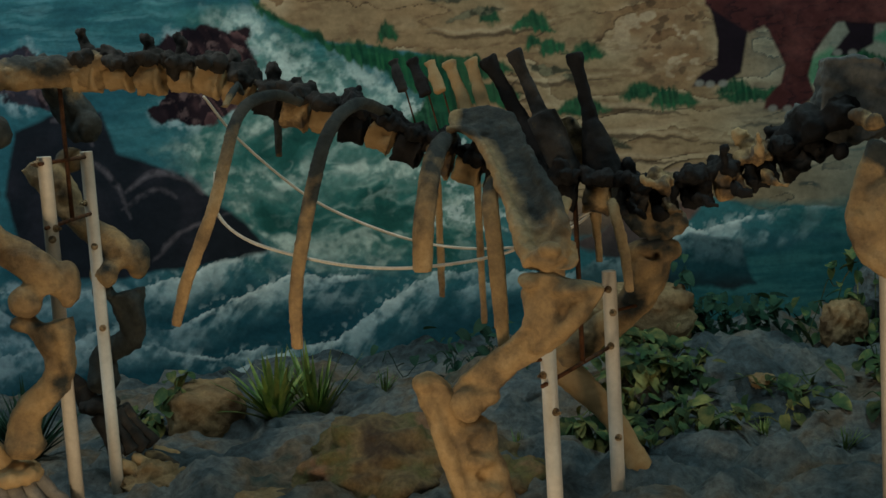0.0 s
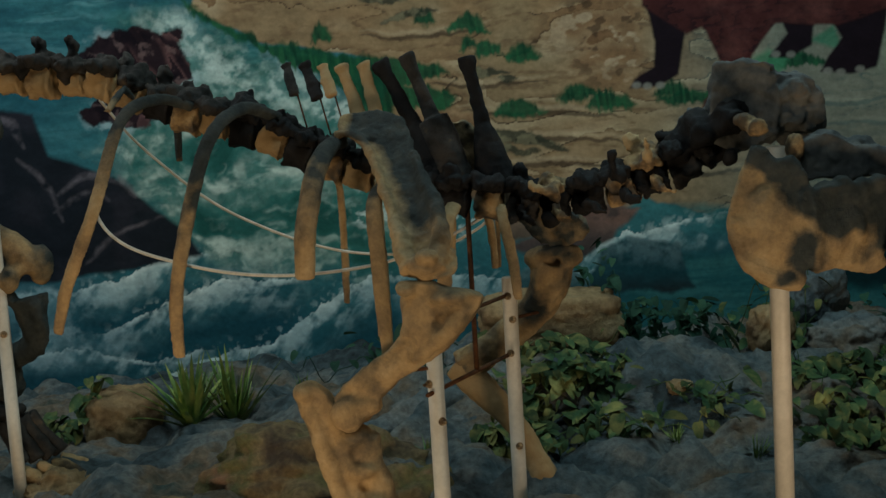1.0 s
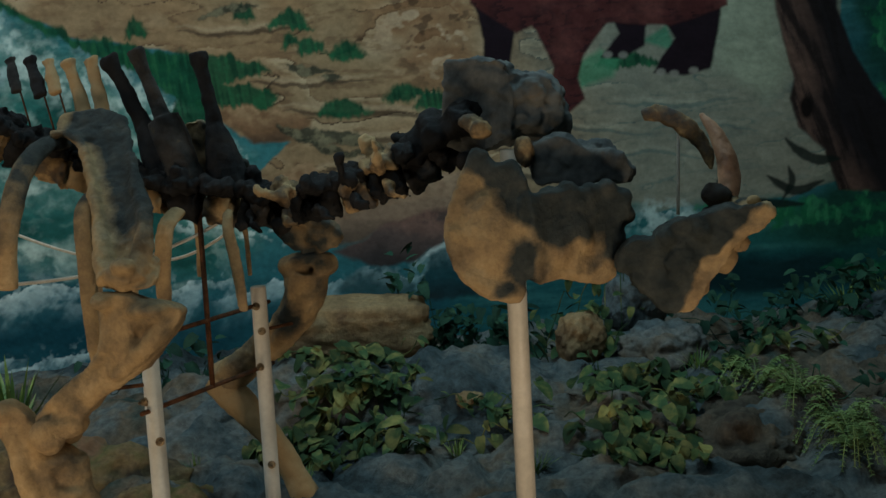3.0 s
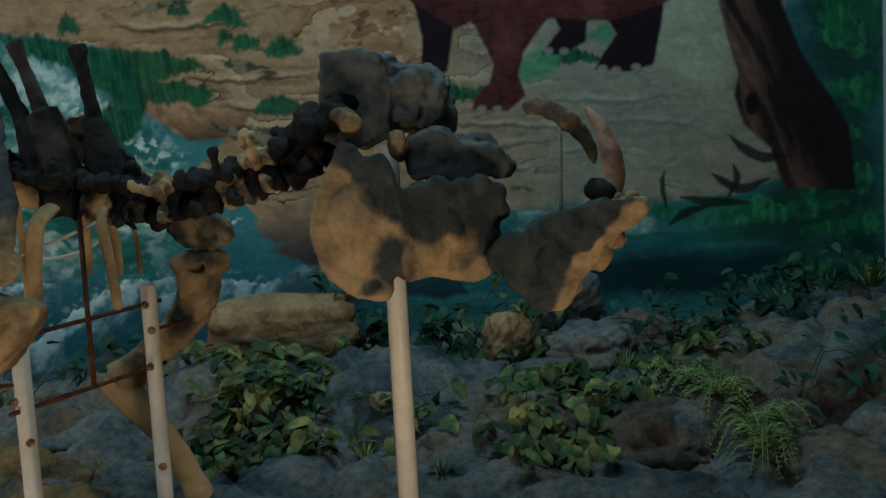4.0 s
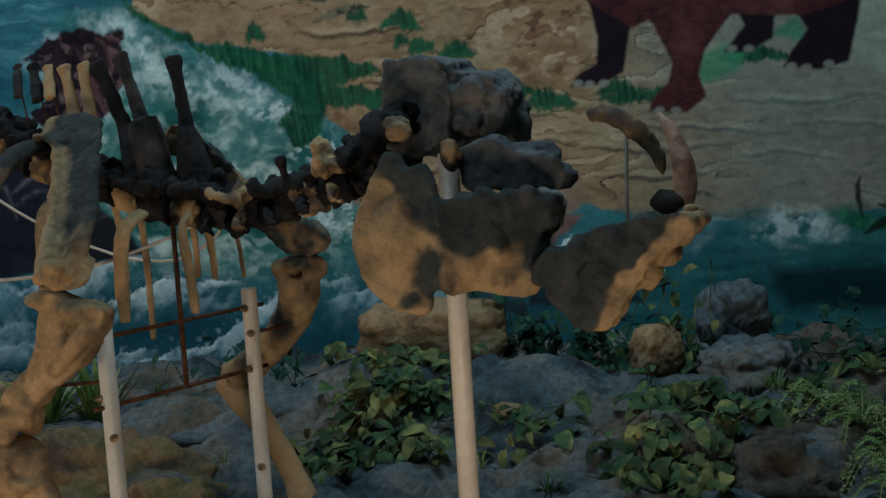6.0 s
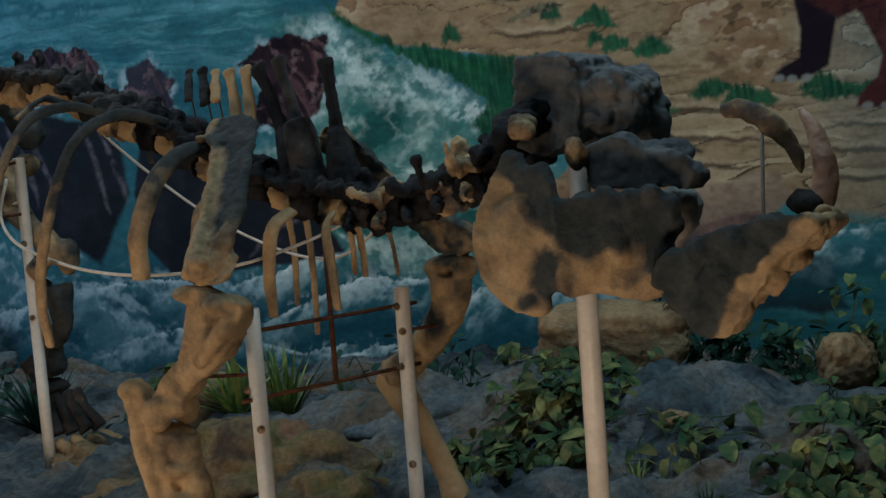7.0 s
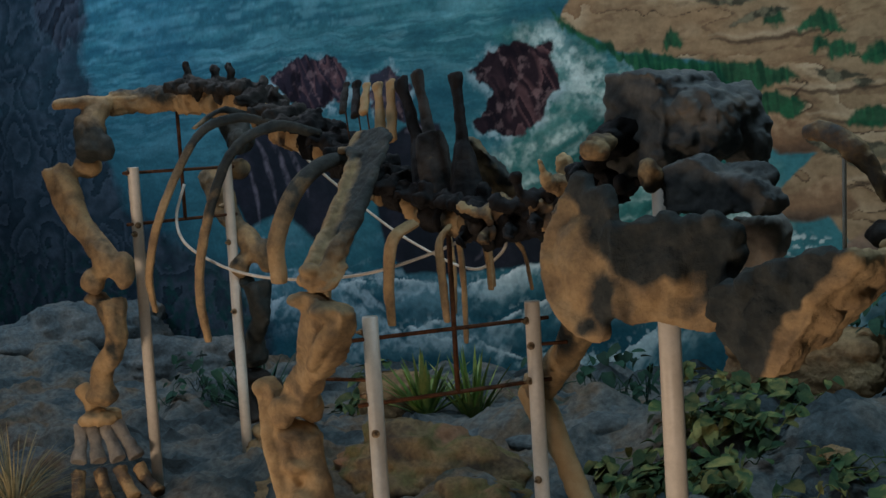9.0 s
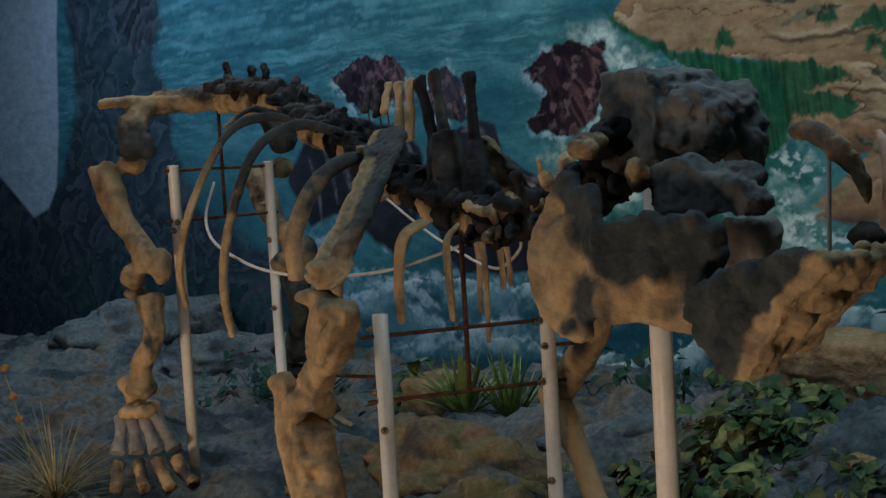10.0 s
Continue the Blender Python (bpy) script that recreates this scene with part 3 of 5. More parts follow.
    mass = np.maximum(mass, shape(X, Z, [(-3.2, 1.05), (-3.02, 1.28), (-2.85, 1.38), (-2.5, 1.38), (-2.2, 1.33), (-2.06, 1.2), (-2.02, 0.95), (-2.15, 0.74), (-2.24, 0.58), (-2.45, 0.68), (-2.7, 0.85), (-3.0, 0.78)], 0.03, 0.03, 182))
    c = lay(c, mass * 0.98, (0.01, 0.011, 0.015))
    c = lay(c, mass * ramped(n2, 0.5, 0.75) * 0.5, (0.028, 0.026, 0.034))
    for pts, w in (([(-1.44, 0.92), (-1.3, 1.0), (-1.15, 0.97), (-1.08, 0.9)], 0.03), ([(-1.46, 0.84), (-1.3, 0.92), (-1.2, 0.88)], 0.02), ([(-1.34, 0.6), (-1.15, 0.74), (-0.95, 0.8)], 0.014), ([(-1.62, 1.1), (-1.5, 1.0), (-1.42, 0.8)], 0.02),
                   ([(-1.75, 1.27), (-1.62, 1.26), (-1.57, 1.15)], 0.03), ([(-2.9, 1.3), (-2.8, 1.1), (-2.75, 0.9)], 0.03), ([(-2.8, 1.33), (-2.68, 1.12), (-2.62, 0.9)], 0.03), ([(-2.7, 1.36), (-2.56, 1.1), (-2.5, 0.95)], 0.03), ([(-2.2, 1.3), (-2.1, 1.1), (-2.02, 0.85)], 0.025),
                   ([(-2.3, 1.32), (-2.22, 1.1), (-2.16, 0.85)], 0.025), ([(-3.0, 1.2), (-2.93, 1.0), (-2.9, 0.8)], 0.025)):
        c = lay(c, shape(X, Z, stroke(pts, w), 0.02, 0.02, 188, 10) * ramped(n3, 0.25, 0.6) * 0.6, (0.17, 0.14, 0.15))
    # plain blots breaking the water, ringed with foam
    blots = (([(-1.31, 1.56), (-1.18, 1.645), (-0.83, 1.63), (-0.79, 1.42), (-0.86, 1.33), (-1.0, 1.22), (-1.23, 1.23), (-1.28, 1.3), (-1.18, 1.41)], (0.018, 0.01, 0.013)),
             ([(-2.73, 1.6), (-2.58, 1.71), (-2.25, 1.72), (-2.12, 1.6), (-2.16, 1.47), (-2.5, 1.42)], (0.02, 0.015, 0.022)), ([(-2.0, 1.57), (-1.83, 1.63), (-1.68, 1.5), (-1.72, 1.33), (-1.93, 1.36), (-1.98, 1.45)], (0.026, 0.026, 0.036)),
             ([(-4.98, 2.4), (-4.46, 2.4), (-4.55, 2.05), (-4.74, 2.0), (-4.97, 2.14)], (0.02, 0.014, 0.02)))
    for p, col in blots:
        mx, mz = sum(q[0] for q in p) / len(p), sum(q[1] for q in p) / len(p)
        ring = shape(X, Z, [(mx + (x - mx) * 1.13, mz - 0.02 + (z - mz) * 1.12) for x, z in p], 0.05, 0.05, 191, 12)
        c = lay(c, ring * ramped(n3, 0.4, 0.56) * 0.75, (0.3, 0.4, 0.4))
        m = shape(X, Z, p, 0.015, 0.06, 193, 11)
        c = lay(c, m, col)
        c = lay(c, m * ramped(fbm(X * 7 + Z * 3, Z * 3, 195, 3) * 6 % 1, 0.5, 1.0) * 0.85 * ramped(X * 0.8 - Z * 0.2 - min(q[0] for q in p) * 0.8 + mz * 0.2, 0.05, 0.3), (0.12, 0.058, 0.056))
        c = lay(c, m * ramped(fbm(X * 13, Z * 8, 197), 0.54, 0.66) * 0.85, (0.006, 0.004, 0.007))
        c = lay(c, m * ramped(n3, 0.6, 0.72) * 0.35, (0.26, 0.16, 0.15))
    # tree trunk, roots and foliage beside the mural's end
    c = lay(c, shape(X, Z, [(2.9, 1.9), (3.43, 1.9), (3.43, 0.3), (2.7, 0.5), (2.85, 0.7), (3.0, 0.8), (3.1, 1.1)], 0.15, 0.1, 201) * 0.9, (0.008, 0.04, 0.026))
    for i, (x, z, a, b) in enumerate(((3.3, 1.45, 0.18, 0.16), (3.32, 1.12, 0.14, 0.08), (3.15, 0.92, 0.16, 0.06), (3.2, 0.72, 0.2, 0.07), (2.95, 0.6, 0.3, 0.05), (3.25, 0.5, 0.2, 0.06), (2.75, 0.57, 0.22, 0.03), (3.1, 0.33, 0.22, 0.04), (3.15, 0.13, 0.25, 0.035), (2.45, 0.62, 0.14, 0.03))):
        m = shape(X, Z + 0.05 * (fbm(X * 30, Z * 14, 207, 3) - 0.5), oval(x, z, a, b), 0.02, 0.07, 203 + i, 12)
        c = lay(c, m * ramped(n3, 0.26, 0.6), (0.012, 0.105, 0.045))
        c = lay(c, m * ramped(fbm(X * 30, Z * 14, 209 + i, 3), 0.54, 0.68) * 0.6, (0.04, 0.2, 0.09))
    trunk = shape(X, Z, [(2.66, 1.9), (2.69, 1.53), (2.72, 1.39), (2.77, 1.21), (2.74, 1.12), (2.78, 0.99), (2.9, 0.88), (2.97, 0.7), (3.3, 0.66), (3.27, 0.96), (3.06, 1.29), (2.97, 1.52), (2.94, 1.9)], 0.015, 0.015, 221)
    bark = fbm(X * 26 + Z * 9, Z * 4, 223)
    c = lay(c, trunk, (0.012, 0.01, 0.011))
    edge = np.interp(Z, [0.7, 0.99, 1.12, 1.21, 1.53, 1.9], [2.98, 2.8, 2.76, 2.78, 2.7, 2.67])
    c = lay(c, trunk * ramped(X - edge, 0.2, 0.03) * (0.35 + 0.65 * ramped(bark, 0.4, 0.6)), (0.105, 0.06, 0.045))
    c = lay(c, trunk * ramped(bark, 0.46, 0.34) * 0.7, (0.008, 0.006, 0.006))
    c = lay(c, shape(X, Z, oval(2.82, 1.08, 0.032, 0.05), 0.02) * 0.95, (0.004, 0.003, 0.003))
    for pts, w in (([(2.98, 0.84), (2.85, 0.84), (2.72, 0.95)], 0.04), ([(2.9, 0.74), (2.75, 0.7), (2.63, 0.77)], 0.035), ([(2.8, 0.64), (2.62, 0.65), (2.48, 0.68)], 0.035), ([(2.62, 0.64), (2.5, 0.6), (2.42, 0.56)], 0.03), ([(2.42, 0.62), (2.4, 0.72), (2.41, 0.8)], 0.02),
                   ([(2.7, 0.66), (2.74, 0.74), (2.73, 0.82)], 0.025)):
        c = lay(c, shape(X, Z, stroke(pts, w), 0.01, 0.015, 231, 8) * 0.9, (0.007, 0.012, 0.01))
    # dark rocky bank at the far end
    cliff = shape(X, Z, [(-4.3, 2.6), (-4.5, 1.9), (-4.35, 1.3), (-4.2, 0.9), (-3.2, 0.5), (-2.9, 0.2), (-2.9, -0.4), (-7.4, -0.4), (-7.4, 1.3), (-5.9, 1.1), (-5.6, 1.6), (-5.6, 2.6)], 0.1, 0.1, 241)
    rocky = lay(c, one, (0.016, 0.024, 0.03))
    cells = fbm(X * 2.6 + warp, Z * 3 + warp, 243, 3) * 6
    rocky = lay(rocky, ramped(cells % 1, 0.3, 0.9) * 0.8, (0.055, 0.066, 0.075))
    rocky = lay(rocky, ramped(cells % 1, 0.1, 0.02) * 0.8, (0.004, 0.006, 0.008))
    rocky = lay(rocky, ramped(Z, 0.75, 0.3) * ramped(n3, 0.5, 0.62) * 0.7, (0.006, 0.05, 0.036))
    c = c + (rocky - c) * (cliff * 0.9)[..., None]
    c = lay(c, shape(X, Z, [(-7.4, 2.6), (-5.7, 2.6), (-5.78, 2.2), (-5.86, 1.5), (-5.95, 1.09), (-6.1, 0.92), (-6.34, 0.86), (-6.84, 1.2), (-7.4, 1.4)], 0.03), (0.3, 0.36, 0.38))
    # the paint turns bluer towards the river, with brush marks over all
    k = np.clip((-X - 1.0) / 2.5, 0, 1)[..., None]
    c = c * (1 + k * np.array((-0.12, -0.06, 0.1)))
    brush = fbm(X * 14 + Z * 6, Z * 26, 251, 3) + 0.6 * (fbm(X * 40 + Z * 20, Z * 70, 253, 2) - 0.5)
    return np.clip(c * (0.78 + 0.44 * brush)[..., None], 0, 1)


def mural():
    xs = np.concatenate([np.arange(-7.3, -3.3, 0.015), np.arange(-3.3, 3.431, 0.0055)])
    zs = np.concatenate([np.arange(-0.1, 1.86, 0.0055), np.arange(1.866, 2.6, 0.02)])
    nx, nz = len(xs), len(zs)
    X, Z = np.meshgrid(xs, zs)
    colours = paint_mural(X, Z)
    co = np.stack([X, np.full(X.shape, 5.692), Z], -1).reshape(-1, 3)
    i = (np.arange(nz - 1)[:, None] * nx + np.arange(nx - 1)[None]).ravel()
    quads = np.stack([i, i + 1, i + nx + 1, i + nx], 1)
    mesh = bpy.data.meshes.new("mural")
    mesh.vertices.add(len(co))
    mesh.vertices.foreach_set("co", co.ravel())
    mesh.loops.add(quads.size)
    mesh.loops.foreach_set("vertex_index", quads.ravel().astype(np.int32))
    mesh.polygons.add(len(quads))
    mesh.polygons.foreach_set("loop_start", (np.arange(len(quads)) * 4).astype(np.int32))
    mesh.update(calc_edges=True)
    att = mesh.color_attributes.new("paint", "FLOAT_COLOR", "POINT")
    att.data.foreach_set("color", np.concatenate([colours, np.ones(X.shape + (1,))], -1).astype(np.float32).ravel())
    m, nt, b = material("mural_paint", 0.95)
    a = nt.nodes.new("ShaderNodeAttribute")
    a.attribute_name = "paint"
    grit = ramp(nt, noise_node(nt, 45, 5, 0.7), [(0.3, (0.86, 0.86, 0.86)), (0.7, (1.12, 1.12, 1.12))])
    nt.links.new(mix(nt, 1.0, a.outputs["Color"], grit, "MULTIPLY"), b.inputs["Base Color"])
    bump(nt, b, noise_node(nt, 90, 4), 0.25, 0.001)
    mesh.materials.append(m)
    return tagged(new("mural", mesh), "painted river mural with sandy bank, breaking waves and dark shapes", "mural", kind="structure")


mural()


# ---- the display ground ----
MOUNDS = [(1.0, 4.45, 0.75, 0.38, 0.2), (0.0, 4.4, 0.5, 0.32, 0.12), (1.75, 4.1, 0.5, 0.25, 0.08), (2.95, 4.5, 0.55, 0.5, 0.22), (3.3, 5.2, 0.8, 0.4, 0.15), (1.0, 5.2, 1.2, 0.35, 0.06),
          (-0.4, 3.85, 0.4, 0.3, 0.05), (-2.2, 4.7, 0.6, 0.5, 0.02), (-3.9, 4.9, 1.0, 0.6, 0.16), (2.3, 4.35, 0.3, 0.25, 0.08)]


def ground_z(x, y):
    z = 0.0 + 0.05 * min(max((y - 3.15) / 0.5, 0), 1) + 0.05 * min(max((y - 3.9) / 1.5, 0), 1) * min(max(x + 0.6, 0), 1) - 0.06 * min(max((y - 4.0) / 0.5, 0), 1) * min(max((-0.9 - x) / 0.5, 0), 1) - 0.3 * min(max((2.75 - y) / 0.5, 0), 1)
    for mx, my, rx, ry, h in MOUNDS:
        z += h * math.exp(-(((x - mx) / rx) ** 2 + ((y - my) / ry) ** 2))
    p = Vector((x, y, 0))
    cell = noise.voronoi(Vector((x * 2.6, y * 3.4, 0.5)) + 0.5 * noise.noise_vector(p * 3))[0]
    z += 0.16 * (min(cell[1] - cell[0], 0.45) - 0.1) * min(max((y - 3.0) / 0.5, 0), 1)
    return z + 0.04 * noise.fractal(p * 3.1, 0.7, 2.1, 6) + 0.02 * abs(noise.fractal(p * 8, 0.7, 2.0, 4)) + 0.014 * noise.fractal(p * 19, 0.8, 2.0, 3)


def ground():
    xs, ys = np.arange(-5.8, 4.61, 0.025), np.arange(2.2, 5.69, 0.02)
    co = [(x, y, ground_z(x, y)) for y in ys for x in xs]
    nx = len(xs)
    faces = [(j * nx + i, j * nx + i + 1, (j + 1) * nx + i + 1, (j + 1) * nx + i) for j in range(len(ys) - 1) for i in range(nx - 1)]
    mesh = bpy.data.meshes.new("ground")
    mesh.from_pydata(co, [], faces)
    return tagged(part("ground", mesh, soil, None), "uneven earth and rock display ground with mounds", "ground", kind="structure")


ground()


def rock(x, y, z, a, b, c, mat, label, seed, turn=0, squareness=0.0):
    bm = bmesh.new()
    bmesh.ops.create_icosphere(bm, subdivisions=5, radius=1)
    off = Vector((seed * 7.3, seed * 3.1, seed))
    for v in bm.verts:
        d = v.co.copy()
        if squareness:
            q = (abs(d.x) ** 6 + abs(d.y) ** 6 + abs(d.z) ** 6) ** (1 / 6)
            d = d.lerp(d / q, squareness)
        cell = noise.voronoi(d * 1.3 + off)[0]
        w = 1 - squareness * 0.75
        d *= 0.86 + 0.1 * squareness + w * (0.34 * (cell[1] - cell[0]) + 0.16 * noise.fractal(d * 1.4 + off, 0.9, 2, 3)) + (0.08 - 0.05 * squareness) * noise.fractal(d * 5 + off, 0.6, 2, 5)
        v.co = Vector((d.x * a, d.y * b, d.z * c))
    bmesh.ops.rotate(bm, verts=bm.verts, matrix=Euler((0.1, 0, radians(turn))).to_matrix())
    bmesh.ops.translate(bm, verts=bm.verts, vec=(x, y, z))
    ob = part("rock", bm, mat, None)
    return tagged(ob, label, "rock")


rock(-0.94, 4.56, 0.11, 0.15, 0.12, 0.135, rock_tan, "grey-tan boulder beside a spiky plant", 1, 20, 0.75)
rock(0.72, 4.88, 0.345, 0.285, 0.12, 0.115, rock_tan, "squared tan stone block lying on the mound", 2, -4, 0.95)
rock(-0.2, 3.84, 0.04, 0.36, 0.26, 0.22, rock_moss, "large mossy brown boulder under the forelegs", 3, 10)
rock(0.12, 3.72, 0.0, 0.22, 0.2, 0.14, rock_moss, "reddish mossy boulder beside the front posts", 4, 60)
rock(-0.62, 3.62, -0.01, 0.24, 0.18, 0.1, rock_tan, "low tan boulder in the display ground", 5, 0)
rock(-1.02, 3.95, 0.04, 0.15, 0.12, 0.08, rock_tan, "flat tan stone at the foot of a post", 6, 30)
rock(1.56, 4.68, 0.28, 0.1, 0.08, 0.11, rock_tan, "upright tan stone among leaves", 7, 30, 0.3)
rock(1.84, 4.98, 0.36, 0.14, 0.09, 0.12, rock_grey, "pinkish grey stone against the mural", 8, 40, 0.7)
rock(1.88, 4.7, 0.2, 0.2, 0.16, 0.13, rock_grey, "rounded grey boulder among ivy", 9, 10)
rock(1.66, 4.0, 0.03, 0.24, 0.2, 0.16, rock_brown, "weathered brown rock under trailing ivy", 10, 40)
rock(1.95, 3.98, 0.0, 0.3, 0.26, 0.2, rock_brown, "weathered brown rock under trailing fern", 11, 70)
rock(2.72, 4.25, 0.03, 0.46, 0.4, 0.25, rock_brown, "broad dark brown mound of rock", 12, 10)
rock(1.03, 4.36, 0.07, 0.5, 0.28, 0.2, rock_grey, "broad grey rock behind the skull post", 13, 5)
rock(0.12, 4.33, 0.05, 0.48, 0.26, 0.2, rock_grey, "low grey rock behind the forelegs", 14, 15)
rock(0.55, 5.0, 0.12, 0.3, 0.2, 0.18, rock_grey, "dark rock in front of the painted waves", 15, 15)
rock(1.09, 4.17, 0.2, 0.05, 0.035, 0.035, rock_tan, "small pale stone on the grey rock", 16, 15, 0.5)
rock(-2.05, 4.7, 0.02, 0.3, 0.22, 0.14, rock_grey, "dark grey rock near the mural", 17, 15)
rock(-2.9, 5.0, 0.05, 0.5, 0.3, 0.2, rock_grey, "dark grey rock near the mural", 18, 45)
rock(-3.9, 5.1, 0.12, 0.6, 0.35, 0.3, rock_grey, "dark grey rock near the mural", 19, 75)

# ---- the fossil skeleton ----
HEART = Vector((0.36, 3.35, 0))
ALONG = Vector((0.977, -0.215, 0)).normalized()
ACROSS = Vector((-ALONG.y, ALONG.x, 0))
TURN = Matrix((ALONG, ACROSS, Vector((0, 0, 1)))).transposed()


def S(u, v, z):
    """A place on the mount: u forwards, v to its far side, z up."""
    return HEART + ALONG * u + ACROSS * v + Vector((0, 0, z))


skeleton = thing("fossil_skeleton", HEART, "mounted brown fossil skeleton of a large animal, partly blackened", "skeleton")


def tubes(rows, flat=1.0, bm=None, sides=10, side=None):
    bm = bm or bmesh.new()
    return tube(bm, [(S(*q[:3]), q[3]) for q in rows], sides, flat, side or ACROSS)


def bone(name, bm, mat, label="", parent=None, **kw):
    return part(name, fused(name, bm, **kw), mat, parent or skeleton, label)


def stain_shade(ob, rule):
    """Sets how dark each vertex's colour is, staining and shade alike, from rule(u, v, z, n), n being a soft noise
    about 0.
    """
    me = ob.data
    out = []
    for vt in me.vertices:
        d = vt.co - HEART
        out.append(min(1.0, max(0.0, rule(d.dot(ALONG), d.dot(ACROSS), vt.co.z, noise.fractal(vt.co * 9, 0.9, 2, 3)))))
    me.attributes.new("stain_shade", "FLOAT", "POINT").data.foreach_set("value", out)
    return ob


def step_up(x, edge, width):
    return (x - edge) / width + 0.5


# backbone: one piece a joint, with a darker arch on top
SPINE = curve_points([(-1.42, 1.385), (-1.115, 1.362), (-1.02, 1.345), (-0.86, 1.272), (-0.68, 1.213), (-0.58, 1.183), (-0.43, 1.11), (-0.25, 1.04), (-0.06, 0.985), (0.03, 0.972), (0.2, 0.95), (0.29, 0.96),
                      (0.43, 0.99), (0.58, 1.04), (0.70, 1.10)], 20)
walked, joints = 0.0, []
for a, b in zip(SPINE, SPINE[1:]):
    step = float(np.hypot(*(b - a)))
    if walked == 0 or walked > 0.086:
        joints.append((a, (b - a) / step))
        walked = 0.0
    walked += step
rnd = random.Random(5)
for k, (p, d) in enumerate(joints):
    u, z = p
    neck, loin = u > 0.12, u < -1.0
    r = (0.05 if not neck else 0.045) * rnd.uniform(0.82, 1.12)
    e = Vector((d[0], 0, d[1]))
    up = Vector((-d[1], 0, d[0]))
    q = lambda f, v, h: S(u + e.x * f + up.x * h, v, z + e.z * f + up.z * h)
    bm = bmesh.new()
    tube(bm, [(q(-0.036, 0, 0), r * 1.1), (q(-0.02, 0, 0), r * 0.95), (q(0.02, 0, 0), r * 0.93), (q(0.036, 0, 0), r * 1.1)], 12, 1.0, ACROSS, 3)
    mat = (bone_tan, bone_black, bone_mix, bone_tan, bone_black)[k % 5] if not neck else (bone_black, bone_mix, bone_black, bone_dark, bone_black)[k % 5]
    if neck:
        for i in range(3):
            ball(bm, q(rnd.uniform(-0.03, 0.03), rnd.uniform(-0.07, 0.0), rnd.uniform(-0.035, 0.03)), (rnd.uniform(0.02, 0.032), rnd.uniform(0.02, 0.035), rnd.uniform(0.015, 0.03)), TURN, 8)
    body = bone("vertebra", bm, bone_tan if loin else mat, voxel=0.007, smooth=2, rough=0.011 if neck else 0.007, scale=24, chip=0.9 if neck else 0.4, pits=0.3)
    bm = bmesh.new()
    h = rnd.uniform(0.008, 0.05)
    ball(bm, q(0, 0, r * 0.95), (0.036, 0.045, 0.03), TURN)
    for i in range(4):
        ball(bm, q(rnd.uniform(-0.04, 0.04), rnd.uniform(-0.06, 0.06), r * rnd.uniform(0.6, 1.5)), (rnd.uniform(0.015, 0.03), rnd.uniform(0.015, 0.03), rnd.uniform(0.015, 0.035)), TURN, 8)
    tube(bm, [(q(0, -0.1, r * 1.0), 0.016), (q(0.01, 0, r * 1.05), 0.026), (q(0, 0.1, r * 1.0), 0.016)], 8, 1, Vector((0, 0, 1)), 3)
    if loin:
        h = (0.055, 0.02, 0.045)[k % 3]
    if neck and u < 0.55:
        lean = rnd.uniform(-0.05, 0.03)
        tube(bm, [(q(0.02, -0.07, r * 0.7), 0.02), (q(lean * 0.5, -0.1, r * 1.3), 0.017), (q(lean, -0.115, r * 1.3 + rnd.uniform(0.01, 0.05)), 0.012)], 8, 0.6, ALONG, 3)
        tube(bm, [(q(0.0, -0.06, -r * 0.2), 0.02), (q(0.02, -0.11, -r * 0.6), 0.016), (q(0.05, -0.12, -r * rnd.uniform(0.7, 1.2)), 0.012)], 8, 0.6, ALONG, 3)
    if not -0.5 < u < 0.1:
        tube(bm, [(q(0, 0, r), 0.024), (q(-0.012, 0, r + h), 0.02), (q(-0.022, 0, r + h * 1.6), 0.016)], 8, 0.7, ACROSS, 3)
    tube(bm, [(q(-0.05, -0.03, r * 1.1), 0.014), (q(0.04, -0.035, r * 0.9), 0.02)], 8, 1, ACROSS, 3)
    tube(bm, [(q(-0.05, 0.03, r * 1.1), 0.014), (q(0.04, 0.035, r * 0.9), 0.02)], 8, 1, ACROSS, 3)
    bone("neural_arch", bm, bone_mix if neck and k % 3 == 1 else (bone_black if u > -0.7 else bone_dark), parent=body, voxel=0.007, smooth=2, rough=0.014, scale=30)

